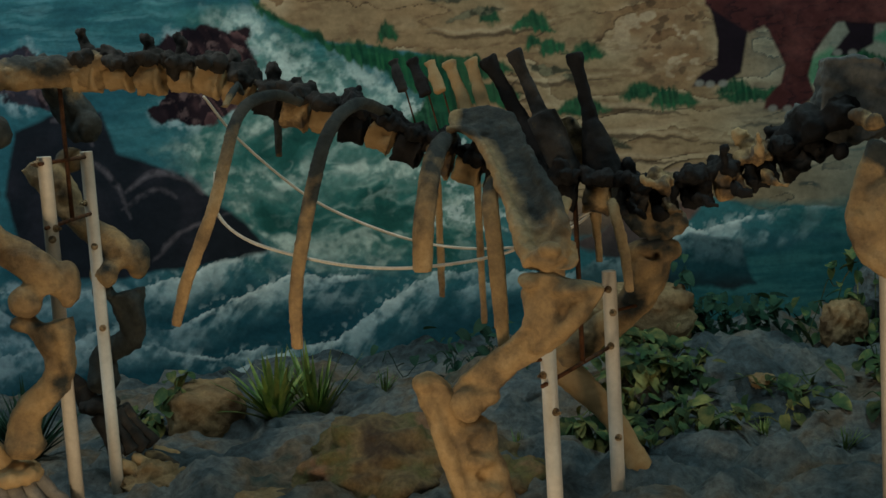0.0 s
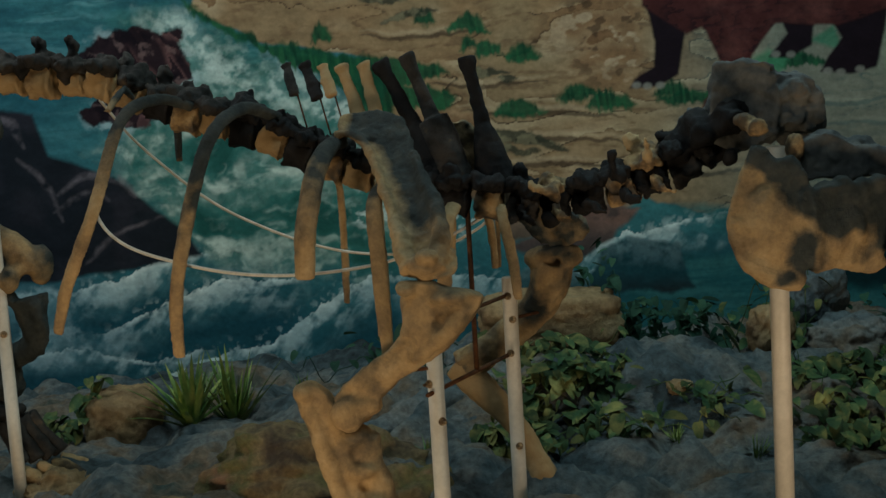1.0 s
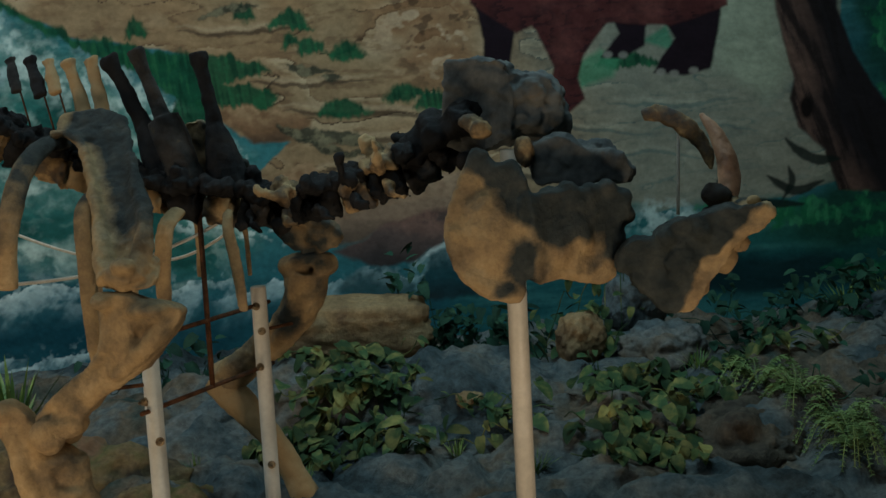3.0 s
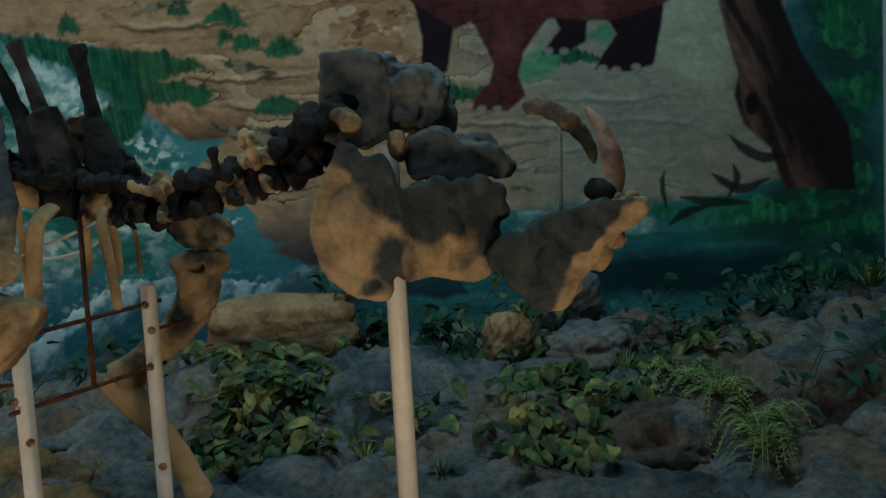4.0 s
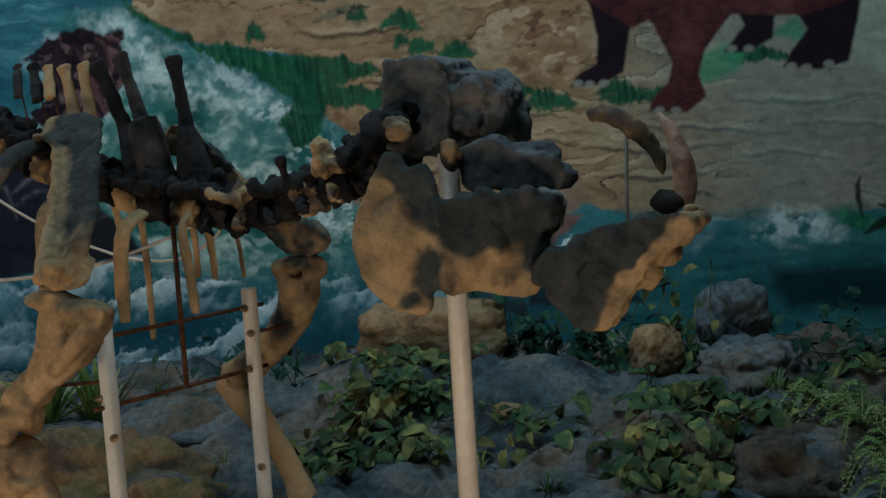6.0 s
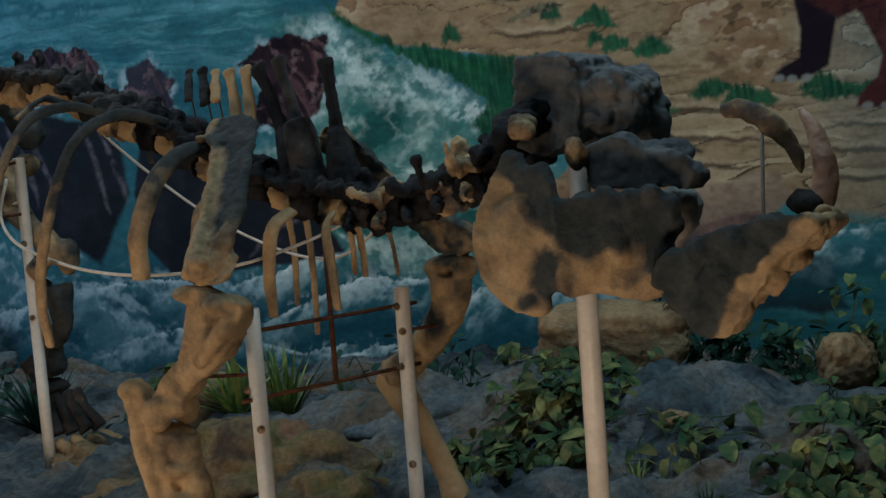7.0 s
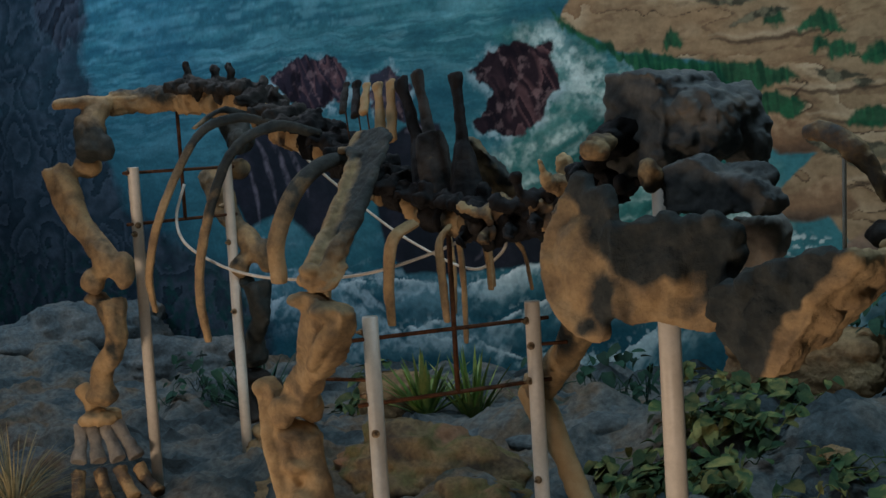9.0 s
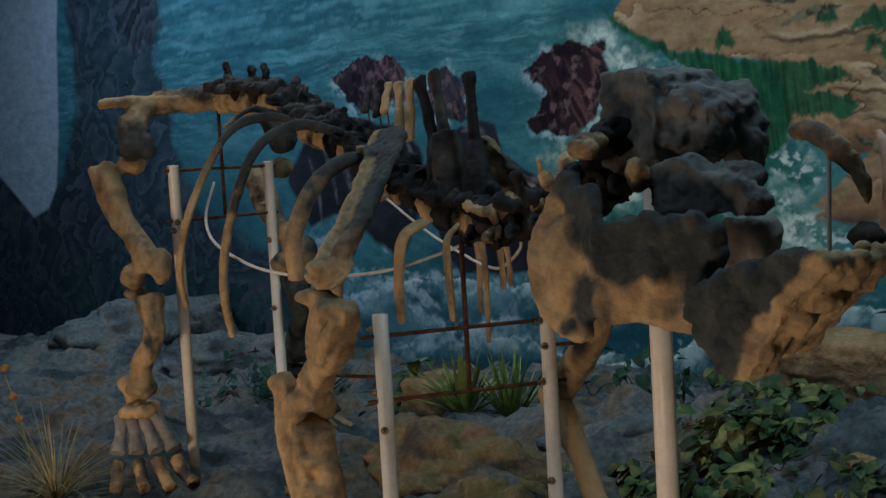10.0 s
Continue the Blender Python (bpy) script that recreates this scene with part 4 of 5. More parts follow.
# tall spines over the shoulder
for ut, zt, ub, zb, r, mat, foot in ((-0.505, 1.375, -0.47, 1.285, 0.017, bone_dark, 1), (-0.45, 1.373, -0.405, 1.27, 0.02, bone_black, 1), (-0.40, 1.366, -0.362, 1.275, 0.019, bone_tan, 1),
                                     (-0.345, 1.361, -0.284, 1.2, 0.021, bone_tan, 0), (-0.283, 1.363, -0.235, 1.19, 0.021, bone_tan, 0), (-0.235, 1.366, -0.05, 1.0, 0.026, bone_black, 2),
                                     (-0.16, 1.378, -0.02, 1.03, 0.024, bone_dark, 3), (0.01, 1.362, 0.088, 0.985, 0.024, bone_black, 2)):
    bm = bmesh.new()
    at = lambda k, w: (ut + (ub - ut) * k, 0.045 - 0.045 * k, zt + (zb - zt) * k, w)
    tubes([at(0, r * 1.15), at(0.06, r * 1.1), at(0.15, r * 0.82), at(0.5, r), at(0.75, r * (1.5 if foot > 1 else 1.05)), at(1, r * (1.75 if foot > 1 else 1.0))], 0.6, bm)
    if foot == 3:
        tubes([(-0.088, 0.02, 1.2, 0.045), (-0.07, 0.015, 1.15, 0.05), (-0.045, 0.0, 1.08, 0.05), (-0.03, 0, 1.03, 0.055)], 0.9, bm)
    if foot == 2:
        tubes([at(0.5, r * 1.0), at(0.7, r * 1.9), at(0.85, r * 2.3), at(1, r * 2.5)], 0.75, bm)
    s = bone("neural_spine", bm, mat, voxel=0.006, smooth=2, rough=0.0035, scale=24)
    if foot == 1:
        part("rod", tubes([(ub, 0.01, zb + 0.02, 0.0025), (ub + 0.03, 0, zb - 0.1, 0.0025)], sides=6), rust, s, "thin dark steel rod")

# ribs: rows of places and half widths
RIBS = [
    (bone_tan, 0.62, [(-0.75, -0.06, 1.27, 0.016), (-0.80, -0.17, 1.295, 0.018), (-0.86, -0.28, 1.245, 0.019), (-0.90, -0.40, 1.02, 0.019), (-0.985, -0.415, 0.83, 0.019), (-1.046, -0.375, 0.70, 0.016)]),
    (bone_mix, 0.62, [(-0.50, -0.06, 1.225, 0.018), (-0.555, -0.19, 1.257, 0.02), (-0.61, -0.31, 1.18, 0.021), (-0.665, -0.385, 0.95, 0.021), (-0.70, -0.395, 0.77, 0.02), (-0.714, -0.37, 0.63, 0.017)]),
    (bone_mix, 0.85, [(-0.33, -0.03, 1.15, 0.02), (-0.335, -0.15, 1.145, 0.025), (-0.35, -0.25, 1.08, 0.029), (-0.365, -0.32, 0.94, 0.029), (-0.378, -0.315, 0.815, 0.027)]),
    (bone_mix, 0.6, [(-0.93, -0.05, 1.31, 0.014), (-0.9, -0.17, 1.325, 0.014), (-0.90, -0.27, 1.27, 0.012)]),
    (bone_tan, 0.6, [(-0.91, 0.06, 1.29, 0.014), (-0.925, 0.22, 1.25, 0.015), (-0.94, 0.26, 1.11, 0.013)]),
    (bone_tan, 0.6, [(-0.42, 0.08, 1.09, 0.014), (-0.45, 0.3, 1.02, 0.014), (-0.47, 0.385, 0.85, 0.014), (-0.475, 0.39, 0.63, 0.012)]),
    (bone_tan, 0.6, [(-0.30, 0.08, 1.04, 0.014), (-0.32, 0.26, 0.99, 0.014), (-0.33, 0.31, 0.8, 0.014), (-0.33, 0.31, 0.555, 0.011)]),
    (bone_mix, 0.5, [(-0.21, -0.1, 1.04, 0.022), (-0.2, -0.25, 0.99, 0.024), (-0.185, -0.29, 0.8, 0.024), (-0.18, -0.29, 0.60, 0.018)]),
    (bone_tan, 0.5, [(-0.02, -0.1, 0.97, 0.022), (-0.03, -0.17, 0.93, 0.024), (-0.04, -0.185, 0.82, 0.023), (-0.04, -0.183, 0.70, 0.017)]),
    (bone_tan, 0.5, [(0.10, -0.08, 0.96, 0.017), (0.115, -0.13, 0.92, 0.017), (0.135, -0.143, 0.82, 0.017), (0.145, -0.143, 0.715, 0.014)]),
    (bone_tan, 0.6, [(-0.07, 0.08, 0.97, 0.013), (-0.085, 0.2, 0.9, 0.013), (-0.1, 0.235, 0.752, 0.011)]),
    (bone_tan, 0.6, [(0.03, 0.06, 0.96, 0.014), (0.045, 0.09, 0.88, 0.014), (0.05, 0.093, 0.767, 0.012)]),
    (bone_tan, 0.6, [(0.06, 0.1, 0.96, 0.01), (0.045, 0.22, 0.87, 0.01), (0.035, 0.26, 0.745, 0.008)]),
]
for k, (mat, flat, rows) in enumerate(RIBS):
    rib = part("rib", fused("rib", tubes(rows, flat), voxel=0.006, smooth=3, rough=0.0018, scale=26), bone_stained_shaded, skeleton)
    # upper lengths darkened: staining plus shade above the floor spots, put into colour
    edge = (1.16, 0.98, 0.95, 1.2)[k] if k < 4 else 1.06
    stain_shade(rib, lambda u, v, z, n: step_up(z + n * 0.05, edge, 0.28) * 0.75 + (0.35 * n if mat is bone_mix else 0))


def blade(rows, v_at, thick):
    return slab(bmesh.new(), rows, lambda a, b, s: S(a, v_at(a, b) + s, b), thick)


# shoulder and foreleg on the near side: a fan-shaped blade with a raised rim, a ridge and a hollow beside it
lean = lambda a, b: -0.05 - (1.22 - b) * 0.93
bm = blade([(-0.33, 1.175), (-0.326, 1.215), (-0.256, 1.232), (-0.175, 1.22), (-0.13, 1.174), (-0.1, 1.088), (-0.086, 1.032), (-0.063, 0.965), (-0.022, 0.912), (0.025, 0.88), (0.03, 0.83), (-0.03, 0.82), (-0.094, 0.828), (-0.108, 0.89), (-0.144, 0.968), (-0.194, 1.064), (-0.249, 1.14)], lean, 0.02)
rim = [(-0.33, 1.17), (-0.285, 1.172), (-0.24, 1.14), (-0.19, 1.06), (-0.138, 0.96), (-0.1, 0.88), (-0.075, 0.84)]
tubes([(u, lean(u, z) - 0.016, z, r) for (u, z), r in zip(rim, (0.012, 0.014, 0.014, 0.014, 0.017, 0.024, 0.03))], 1.0, bm)
tubes([(-0.11, -0.15, 1.12, 0.01), (-0.08, -0.205, 1.062, 0.017), (-0.035, -0.285, 0.995, 0.02), (-0.01, -0.345, 0.945, 0.022), (-0.008, -0.385, 0.885, 0.027), (-0.015, -0.4, 0.845, 0.034)], 1.0, bm)
tubes([(-0.11, -0.19, 1.06, 0.012), (-0.075, -0.265, 0.985, 0.024), (-0.045, -0.325, 0.925, 0.03), (-0.045, -0.37, 0.87, 0.034)], 0.7, bm)
ball(bm, S(-0.045, -0.40, 0.85), (0.055, 0.05, 0.032), TURN)
ball(bm, S(-0.03, -0.43, 0.875), (0.03, 0.03, 0.02), TURN)
# darker behind the rim, towards the blade's top
stain_shade(bone("scapula", bm, bone_stained_shaded, rough=0.006, scale=20, smooth=1, voxel=0.005, pits=0.3), lambda u, v, z, n: 0.12 + n * 0.25 + 0.85 * min(1, max(0, step_up(u - float(np.interp(z, (0.84, 0.96, 1.06, 1.14, 1.17), (-0.075, -0.138, -0.19, -0.24, -0.33))), 0.035, 0.05))) * min(1, max(0, step_up(z, 0.98, 0.2))))
bm = blade([(-0.10, 0.81), (-0.05, 0.822), (0.01, 0.798), (0.085, 0.785), (0.095, 0.76), (0.035, 0.68), (-0.044, 0.615), (-0.14, 0.558), (-0.205, 0.5), (-0.29, 0.455), (-0.325, 0.495), (-0.247, 0.575), (-0.148, 0.645), (-0.09, 0.725)],
           lambda a, b: -0.345 - (b - 0.45) * 0.2, 0.055)
tubes([(-0.045, -0.41, 0.78, 0.036), (-0.055, -0.40, 0.69, 0.04), (-0.13, -0.375, 0.61, 0.036), (-0.25, -0.35, 0.51, 0.04)], 1.0, bm)
tubes([(0.06, -0.42, 0.765, 0.018), (0.01, -0.44, 0.69, 0.022), (-0.09, -0.42, 0.615, 0.014)], 1.0, bm)
tubes([(-0.1, -0.40, 0.78, 0.016), (-0.09, -0.43, 0.7, 0.018), (-0.15, -0.41, 0.63, 0.012)], 1.0, bm)
ball(bm, S(0.02, -0.41, 0.775), (0.07, 0.06, 0.022), TURN)
ball(bm, S(-0.085, -0.43, 0.80), (0.03, 0.045, 0.022), TURN)
ball(bm, S(-0.265, -0.405, 0.48), (0.045, 0.03, 0.045), TURN)
ball(bm, S(-0.265, -0.31, 0.48), (0.048, 0.032, 0.048), TURN)
ball(bm, S(-0.22, -0.36, 0.5), (0.04, 0.06, 0.03), TURN)
stain_shade(bone("humerus", bm, bone_stained_shaded, rough=0.006, scale=17, smooth=4, pits=0.3), lambda u, v, z, n: 0.18 + n * 0.3)
bm = blade([(-0.40, 0.545), (-0.375, 0.562), (-0.335, 0.552), (-0.3, 0.51), (-0.285, 0.46), (-0.275, 0.39), (-0.24, 0.23), (-0.215, 0.1), (-0.3, 0.1), (-0.318, 0.23), (-0.35, 0.365), (-0.388, 0.47)], lambda a, b: -0.38 + 0.03 * (0.55 - b), 0.05)
ball(bm, S(-0.375, -0.385, 0.535), (0.035, 0.042, 0.025), TURN)
tubes([(-0.36, -0.40, 0.5, 0.02), (-0.33, -0.41, 0.38, 0.024), (-0.28, -0.40, 0.22, 0.024), (-0.25, -0.39, 0.1, 0.035)], 1.0, bm)
ball(bm, S(-0.27, -0.355, 0.42), (0.05, 0.065, 0.03), TURN)
tubes([(-0.245, -0.345, 0.41, 0.046), (-0.235, -0.34, 0.34, 0.036), (-0.21, -0.335, 0.26, 0.038), (-0.19, -0.335, 0.16, 0.04), (-0.18, -0.335, 0.06, 0.055)], 1.0, bm)
ball(bm, S(-0.25, -0.375, 0.33), (0.045, 0.045, 0.022), TURN)
ball(bm, S(-0.235, -0.38, 0.25), (0.05, 0.04, 0.025), TURN)
stain_shade(bone("ulna", bm, bone_stained_shaded, rough=0.005, scale=15, smooth=6), lambda u, v, z, n: 0.18 + n * 0.35)

# far foreleg
bm = blade([(-0.10, 1.16), (-0.02, 1.19), (0.06, 1.1), (0.15, 0.98), (0.29, 0.88), (0.28, 0.82), (0.18, 0.81), (0.12, 0.86), (0.02, 0.98), (-0.08, 1.08)], lambda a, b: 0.10 + (1.2 - b) * 0.5, 0.03)
ball(bm, S(0.235, 0.29, 0.86), (0.05, 0.05, 0.045), TURN)
tubes([(0.25, 0.29, 0.84, 0.035), (0.225, 0.295, 0.81, 0.03), (0.19, 0.3, 0.79, 0.035)], 1.0, bm)
stain_shade(bone("scapula", bm, bone_stained_shaded, rough=0.012, scale=20, smooth=3, chip=0.6, pits=0.3), lambda u, v, z, n: 0.5 + n * 0.6)
bm = tubes([(0.19, 0.3, 0.755, 0.066), (0.165, 0.31, 0.66, 0.058), (0.08, 0.34, 0.56, 0.05), (-0.04, 0.37, 0.47, 0.05), (-0.11, 0.385, 0.42, 0.06)], 0.85)
ball(bm, S(0.245, 0.29, 0.77), (0.032, 0.045, 0.035), TURN)
ball(bm, S(0.14, 0.3, 0.765), (0.035, 0.045, 0.03), TURN)
ball(bm, S(0.19, 0.3, 0.785), (0.06, 0.05, 0.02), TURN)
# top darkened in the colour for the shade of its filled-in hollow
stain_shade(bone("humerus", bm, bone_stained_shaded, rough=0.007, scale=17, smooth=4, pits=0.4), lambda u, v, z, n: 0.2 + n * 0.5 + max(0, z - 0.74) * 4)
bm = tubes([(-0.14, 0.385, 0.43, 0.045), (-0.06, 0.37, 0.36, 0.05), (0.03, 0.345, 0.27, 0.038), (0.09, 0.34, 0.17, 0.038), (0.13, 0.34, 0.06, 0.05)], 0.9)
bone("radius", bm, bone_tan, rough=0.005, scale=15, smooth=6)

# pelvis
bm = tubes([(-1.35, 0, 1.395, 0.05), (-1.48, -0.02, 1.405, 0.05), (-1.6, -0.06, 1.405, 0.05), (-1.66, -0.2, 1.40, 0.045)], 0.8)
for k in range(9):
    ball(bm, S(-1.36 - k * 0.032, rnd.uniform(-0.05, 0.05), 1.43 + rnd.uniform(-0.01, 0.02)), (0.025, 0.03, 0.025), TURN, 8)
stain_shade(bone("sacrum", bm, bone_stained_shaded, rough=0.009, scale=20, smooth=3, pits=0.4), lambda u, v, z, n: 0.15 + n * 0.5 + step_up(z, 1.43, 0.06) * 0.5)
for s in (-1, 1):
    bm = tubes([(-1.62, s * 0.1, 1.41, 0.035), (-1.67, s * 0.22, 1.41, 0.045), (-1.7, s * 0.33, 1.405, 0.046), (-1.72, s * 0.385, 1.40, 0.042)], 0.42, side=Vector((0, 0, 1)))
    tubes([(-1.66, s * 0.22, 1.4, 0.04), (-1.65, s * 0.28, 1.33, 0.062), (-1.62, s * 0.3, 1.26, 0.062), (-1.6, s * 0.31, 1.21, 0.055)], 0.9, bm)
    ball(bm, S(-1.58, s * 0.27, 1.24), (0.05, 0.04, 0.05), TURN)
    stain_shade(bone("pelvis", bm, bone_stained_shaded, rough=0.009, scale=18, smooth=3, pits=0.3), lambda u, v, z, n: (0.15 if s < 0 else 0.5) + step_up(1.37 - z, 0.04, 0.06) * 0.35 + n * 0.35)


def hind(v, top, knee, ankle, mats, tips, toe_from):
    mid = [(a + b) / 2 for a, b in zip(top, knee)]
    bm = tubes([(top[0] - 0.03, top[1], top[2] + 0.005, 0.048), (top[0] + 0.03, top[1], top[2] - 0.06, 0.058), (mid[0] - 0.01, mid[1], mid[2], 0.045),
                (knee[0] - 0.01, knee[1], knee[2] + 0.09, 0.055), (knee[0], knee[1], knee[2] + 0.03, 0.052)], 0.8)
    tubes([(top[0] - 0.05, top[1] - 0.03, top[2] + 0.005, 0.03), (top[0] + 0.05, top[1] - 0.03, top[2] - 0.14, 0.024), (mid[0] + 0.02, mid[1] - 0.03, mid[2] - 0.03, 0.018)], 0.8, bm)
    ball(bm, S(knee[0] - 0.045, knee[1] - 0.04, knee[2] + 0.015), (0.05, 0.04, 0.048), TURN)
    ball(bm, S(knee[0] + 0.04, knee[1] + 0.035, knee[2] + 0.05), (0.04, 0.045, 0.068), TURN)
    ball(bm, S(top[0] + 0.04, top[1] + 0.08, top[2] + 0.015), (0.05, 0.05, 0.045), TURN)
    stain_shade(bone("femur", bm, bone_stained_shaded, rough=0.0055, scale=16, smooth=4, pits=0.25), lambda u, v_, z, n: (0.12 if v < 0 else 0.3) + n * 0.4)
    bm = tubes([(knee[0], knee[1], knee[2] - 0.05, 0.07), (knee[0] + 0.01, knee[1], knee[2] - 0.10, 0.056), (knee[0] + 0.012, knee[1], knee[2] - 0.2, 0.042), (ankle[0] + 0.025, ankle[1], ankle[2] + 0.13, 0.045),
                (ankle[0] + 0.005, ankle[1], ankle[2] + 0.05, 0.055)], 0.8)
    ball(bm, S(ankle[0] + 0.005, ankle[1], ankle[2] + 0.04), (0.055, 0.06, 0.045), TURN)
    ball(bm, S(knee[0] - 0.065, knee[1] - 0.02, knee[2] - 0.045), (0.035, 0.05, 0.026), TURN)
    tubes([(knee[0] + 0.045, knee[1] - 0.03, knee[2] - 0.06, 0.022), (knee[0] + 0.05, knee[1] - 0.02, knee[2] - 0.15, 0.02), (knee[0] + 0.03, knee[1], knee[2] - 0.24, 0.012)], 1.0, bm)
    stain_shade(bone("tibia", bm, bone_stained_shaded, rough=0.006, scale=17, smooth=4, pits=0.3), lambda u, v_, z, n: (0.22 if v < 0 else 0.9) + n * 0.45)
    bm = tubes([(ankle[0] - 0.12, ankle[1] - 0.02, ankle[2] + 0.06, 0.03), (ankle[0] - 0.08, ankle[1], ankle[2], 0.036), (ankle[0] - 0.05, ankle[1], ankle[2] - 0.05, 0.04)])
    bone("calcaneus", bm, mats[1], rough=0.007, scale=20)
    bm = ball(bmesh.new(), S(ankle[0] - 0.02, ankle[1], ankle[2] - 0.045), (0.065, 0.08, 0.032), TURN)
    bone("tarsus", bm, mats[1], rough=0.01, scale=26, chip=0.6)
    for (tu, tv), (fu, fv) in zip(tips, toe_from):
        zt = 0.035 if v < 0 else 0.075
        a, b, c = (fu, fv, ankle[2] - 0.07), (fu + (tu - fu) * 0.45, fv + (tv - fv) * 0.55, 0.15), (tu, tv, zt)
        m = bone("metatarsal", tubes([(*a, 0.03), ((a[0] + b[0]) / 2, (a[1] + b[1]) / 2, (a[2] + b[2]) / 2, 0.023), (*b, 0.03)]), mats[2], voxel=0.006, rough=0.005)
        bone("toe", tubes([(b[0], b[1], b[2] - 0.03, 0.027), ((b[0] + c[0]) / 2, (b[1] + c[1]) / 2, zt + 0.035, 0.022), (*c, 0.024)]), mats[3], parent=m, voxel=0.006, rough=0.006)


hind(-0.36, (-1.73, -0.37, 1.165), (-1.42, -0.36, 0.765), (-1.53, -0.375, 0.335), (bone_tan, bone_tan, bone_grey, bone_mix),
     [(-1.46, -0.52), (-1.39, -0.44), (-1.35, -0.36), (-1.33, -0.28)], [(-1.59, -0.43), (-1.57, -0.40), (-1.55, -0.365), (-1.53, -0.33)])
hind(0.26, (-1.72, 0.24, 1.12), (-1.5, 0.26, 0.75), (-1.63, 0.3, 0.36), (bone_mix, bone_dark, bone_dark, bone_mix),
     [(-1.50, 0.25), (-1.45, 0.31), (-1.42, 0.37), (-1.42, 0.44)], [(-1.64, 0.27), (-1.63, 0.3), (-1.61, 0.33), (-1.6, 0.36)])

# skull: a flat-topped block with a rough broken cheek, open below
bm = blade([(0.664, 1.28), (0.668, 1.295), (0.69, 1.302), (0.775, 1.299), (0.81, 1.28), (0.825, 1.2), (0.815, 1.12), (0.77, 1.085), (0.70, 1.075), (0.66, 1.1), (0.648, 1.16), (0.655, 1.22)], lambda a, b: 0.04, 0.22)
slab(bm, [(0.79, 1.27), (0.85, 1.262), (0.905, 1.25), (0.93, 1.215), (0.938, 1.16), (0.92, 1.118), (0.84, 1.108), (0.77, 1.11), (0.77, 1.2)], lambda a, b, s: S(a, 0.06 + s, b), 0.18)
for u, v, z, a, b, c in ((0.9, 0.04, 1.17, 0.045, 0.07, 0.05), (0.86, -0.03, 1.21, 0.05, 0.035, 0.035), (0.91, 0.12, 1.13, 0.05, 0.05, 0.045), (0.84, -0.035, 1.15, 0.05, 0.03, 0.03), (0.68, -0.03, 1.15, 0.04, 0.06, 0.045),
                         (0.62, 0.06, 1.15, 0.05, 0.07, 0.04), (0.88, 0.14, 1.09, 0.05, 0.04, 0.03), (0.79, 0.0, 1.12, 0.05, 0.08, 0.03)):
    ball(bm, S(u, v, z), (a, b, c), TURN)
bone("cranium", bm, bone_skull, rough=0.011, scale=21, pits=0.3, voxel=0.006, smooth=1, chip=1.3)
bm = blade([(0.856, 1.09), (0.9, 1.112), (0.945, 1.106), (0.985, 1.085), (1.05, 1.064), (1.095, 1.035), (1.105, 1.01), (1.07, 0.99), (1.03, 1.0), (0.975, 0.988), (0.93, 1.0), (0.875, 0.994), (0.86, 1.03)], lambda a, b: -0.10 + (a - 0.85) * 0.12, 0.07)
ball(bm, S(0.98, -0.02, 1.06), (0.09, 0.05, 0.035), TURN)
bone("maxilla", bm, bone_skull, rough=0.011, scale=22, pits=0.25, voxel=0.006, smooth=3, chip=1.1)
bm = ball(bmesh.new(), S(0.76, -0.215, 1.135), (0.03, 0.035, 0.024), TURN)
ball(bm, S(0.735, -0.17, 1.15), (0.03, 0.04, 0.026), TURN)
bone("condyle", bm, bone_mix, rough=0.01, chip=0.8)
bm = ball(bmesh.new(), S(0.63, 0.0, 1.13), (0.06, 0.11, 0.055), TURN)
ball(bm, S(0.70, -0.06, 1.16), (0.05, 0.08, 0.045), TURN)
ball(bm, S(0.58, 0.0, 1.09), (0.05, 0.06, 0.05), TURN)
bone("atlas", bm, bone_black, rough=0.014, scale=20, chip=1.0)
bm = ball(bmesh.new(), S(0.853, -0.15, 1.078), (0.025, 0.03, 0.04), TURN)
bone("cheek_bone", bm, bone_mix, rough=0.01)
bm = blade([(0.735, 1.075), (0.748, 1.096), (0.775, 1.09), (0.795, 1.06), (0.83, 1.065), (0.845, 1.05), (0.872, 1.0), (0.885, 0.915), (0.86, 0.835), (0.845, 0.75), (0.765, 0.765), (0.70, 0.825), (0.677, 0.912), (0.69, 0.975), (0.72, 1.04)], lambda a, b: -0.30 + max(0, b - 0.95) * 0.35, 0.035)
ball(bm, S(0.775, -0.29, 0.89), (0.075, 0.035, 0.11), TURN)
tubes([(0.83, -0.305, 0.765, 0.022), (0.765, -0.305, 0.785, 0.024), (0.71, -0.305, 0.84, 0.023), (0.692, -0.305, 0.92, 0.02)], 1.0, bm)
slab(bm, [(0.85, 0.985), (0.938, 0.993), (1.017, 0.985), (1.085, 0.97), (1.085, 0.928), (1.06, 0.859), (1.04, 0.79), (1.027, 0.763), (0.95, 0.795), (0.887, 0.808), (0.84, 0.83)], lambda a, b, s: S(a, -0.28 + max(0, min(1, (a - 0.85) / 0.2)) * 0.11 + s, b), 0.06)
tubes([(0.862, -0.285, 0.80, 0.03), (0.872, -0.28, 0.88, 0.036), (0.868, -0.275, 0.98, 0.026)], 1.0, bm)
tubes([(0.84, -0.275, 0.83, 0.03), (0.92, -0.24, 0.815, 0.03), (1.02, -0.18, 0.79, 0.03)], 1.0, bm)
tubes([(0.86, -0.25, 0.96, 0.025), (0.95, -0.21, 0.965, 0.03), (1.06, -0.17, 0.95, 0.03)], 1.0, bm)
for u, v, z, a, b, c in ((0.885, -0.262, 0.87, 0.075, 0.032, 0.085), (0.93, -0.235, 0.885, 0.075, 0.032, 0.07)):
    ball(bm, S(u, v, z), (a, b, c), TURN)
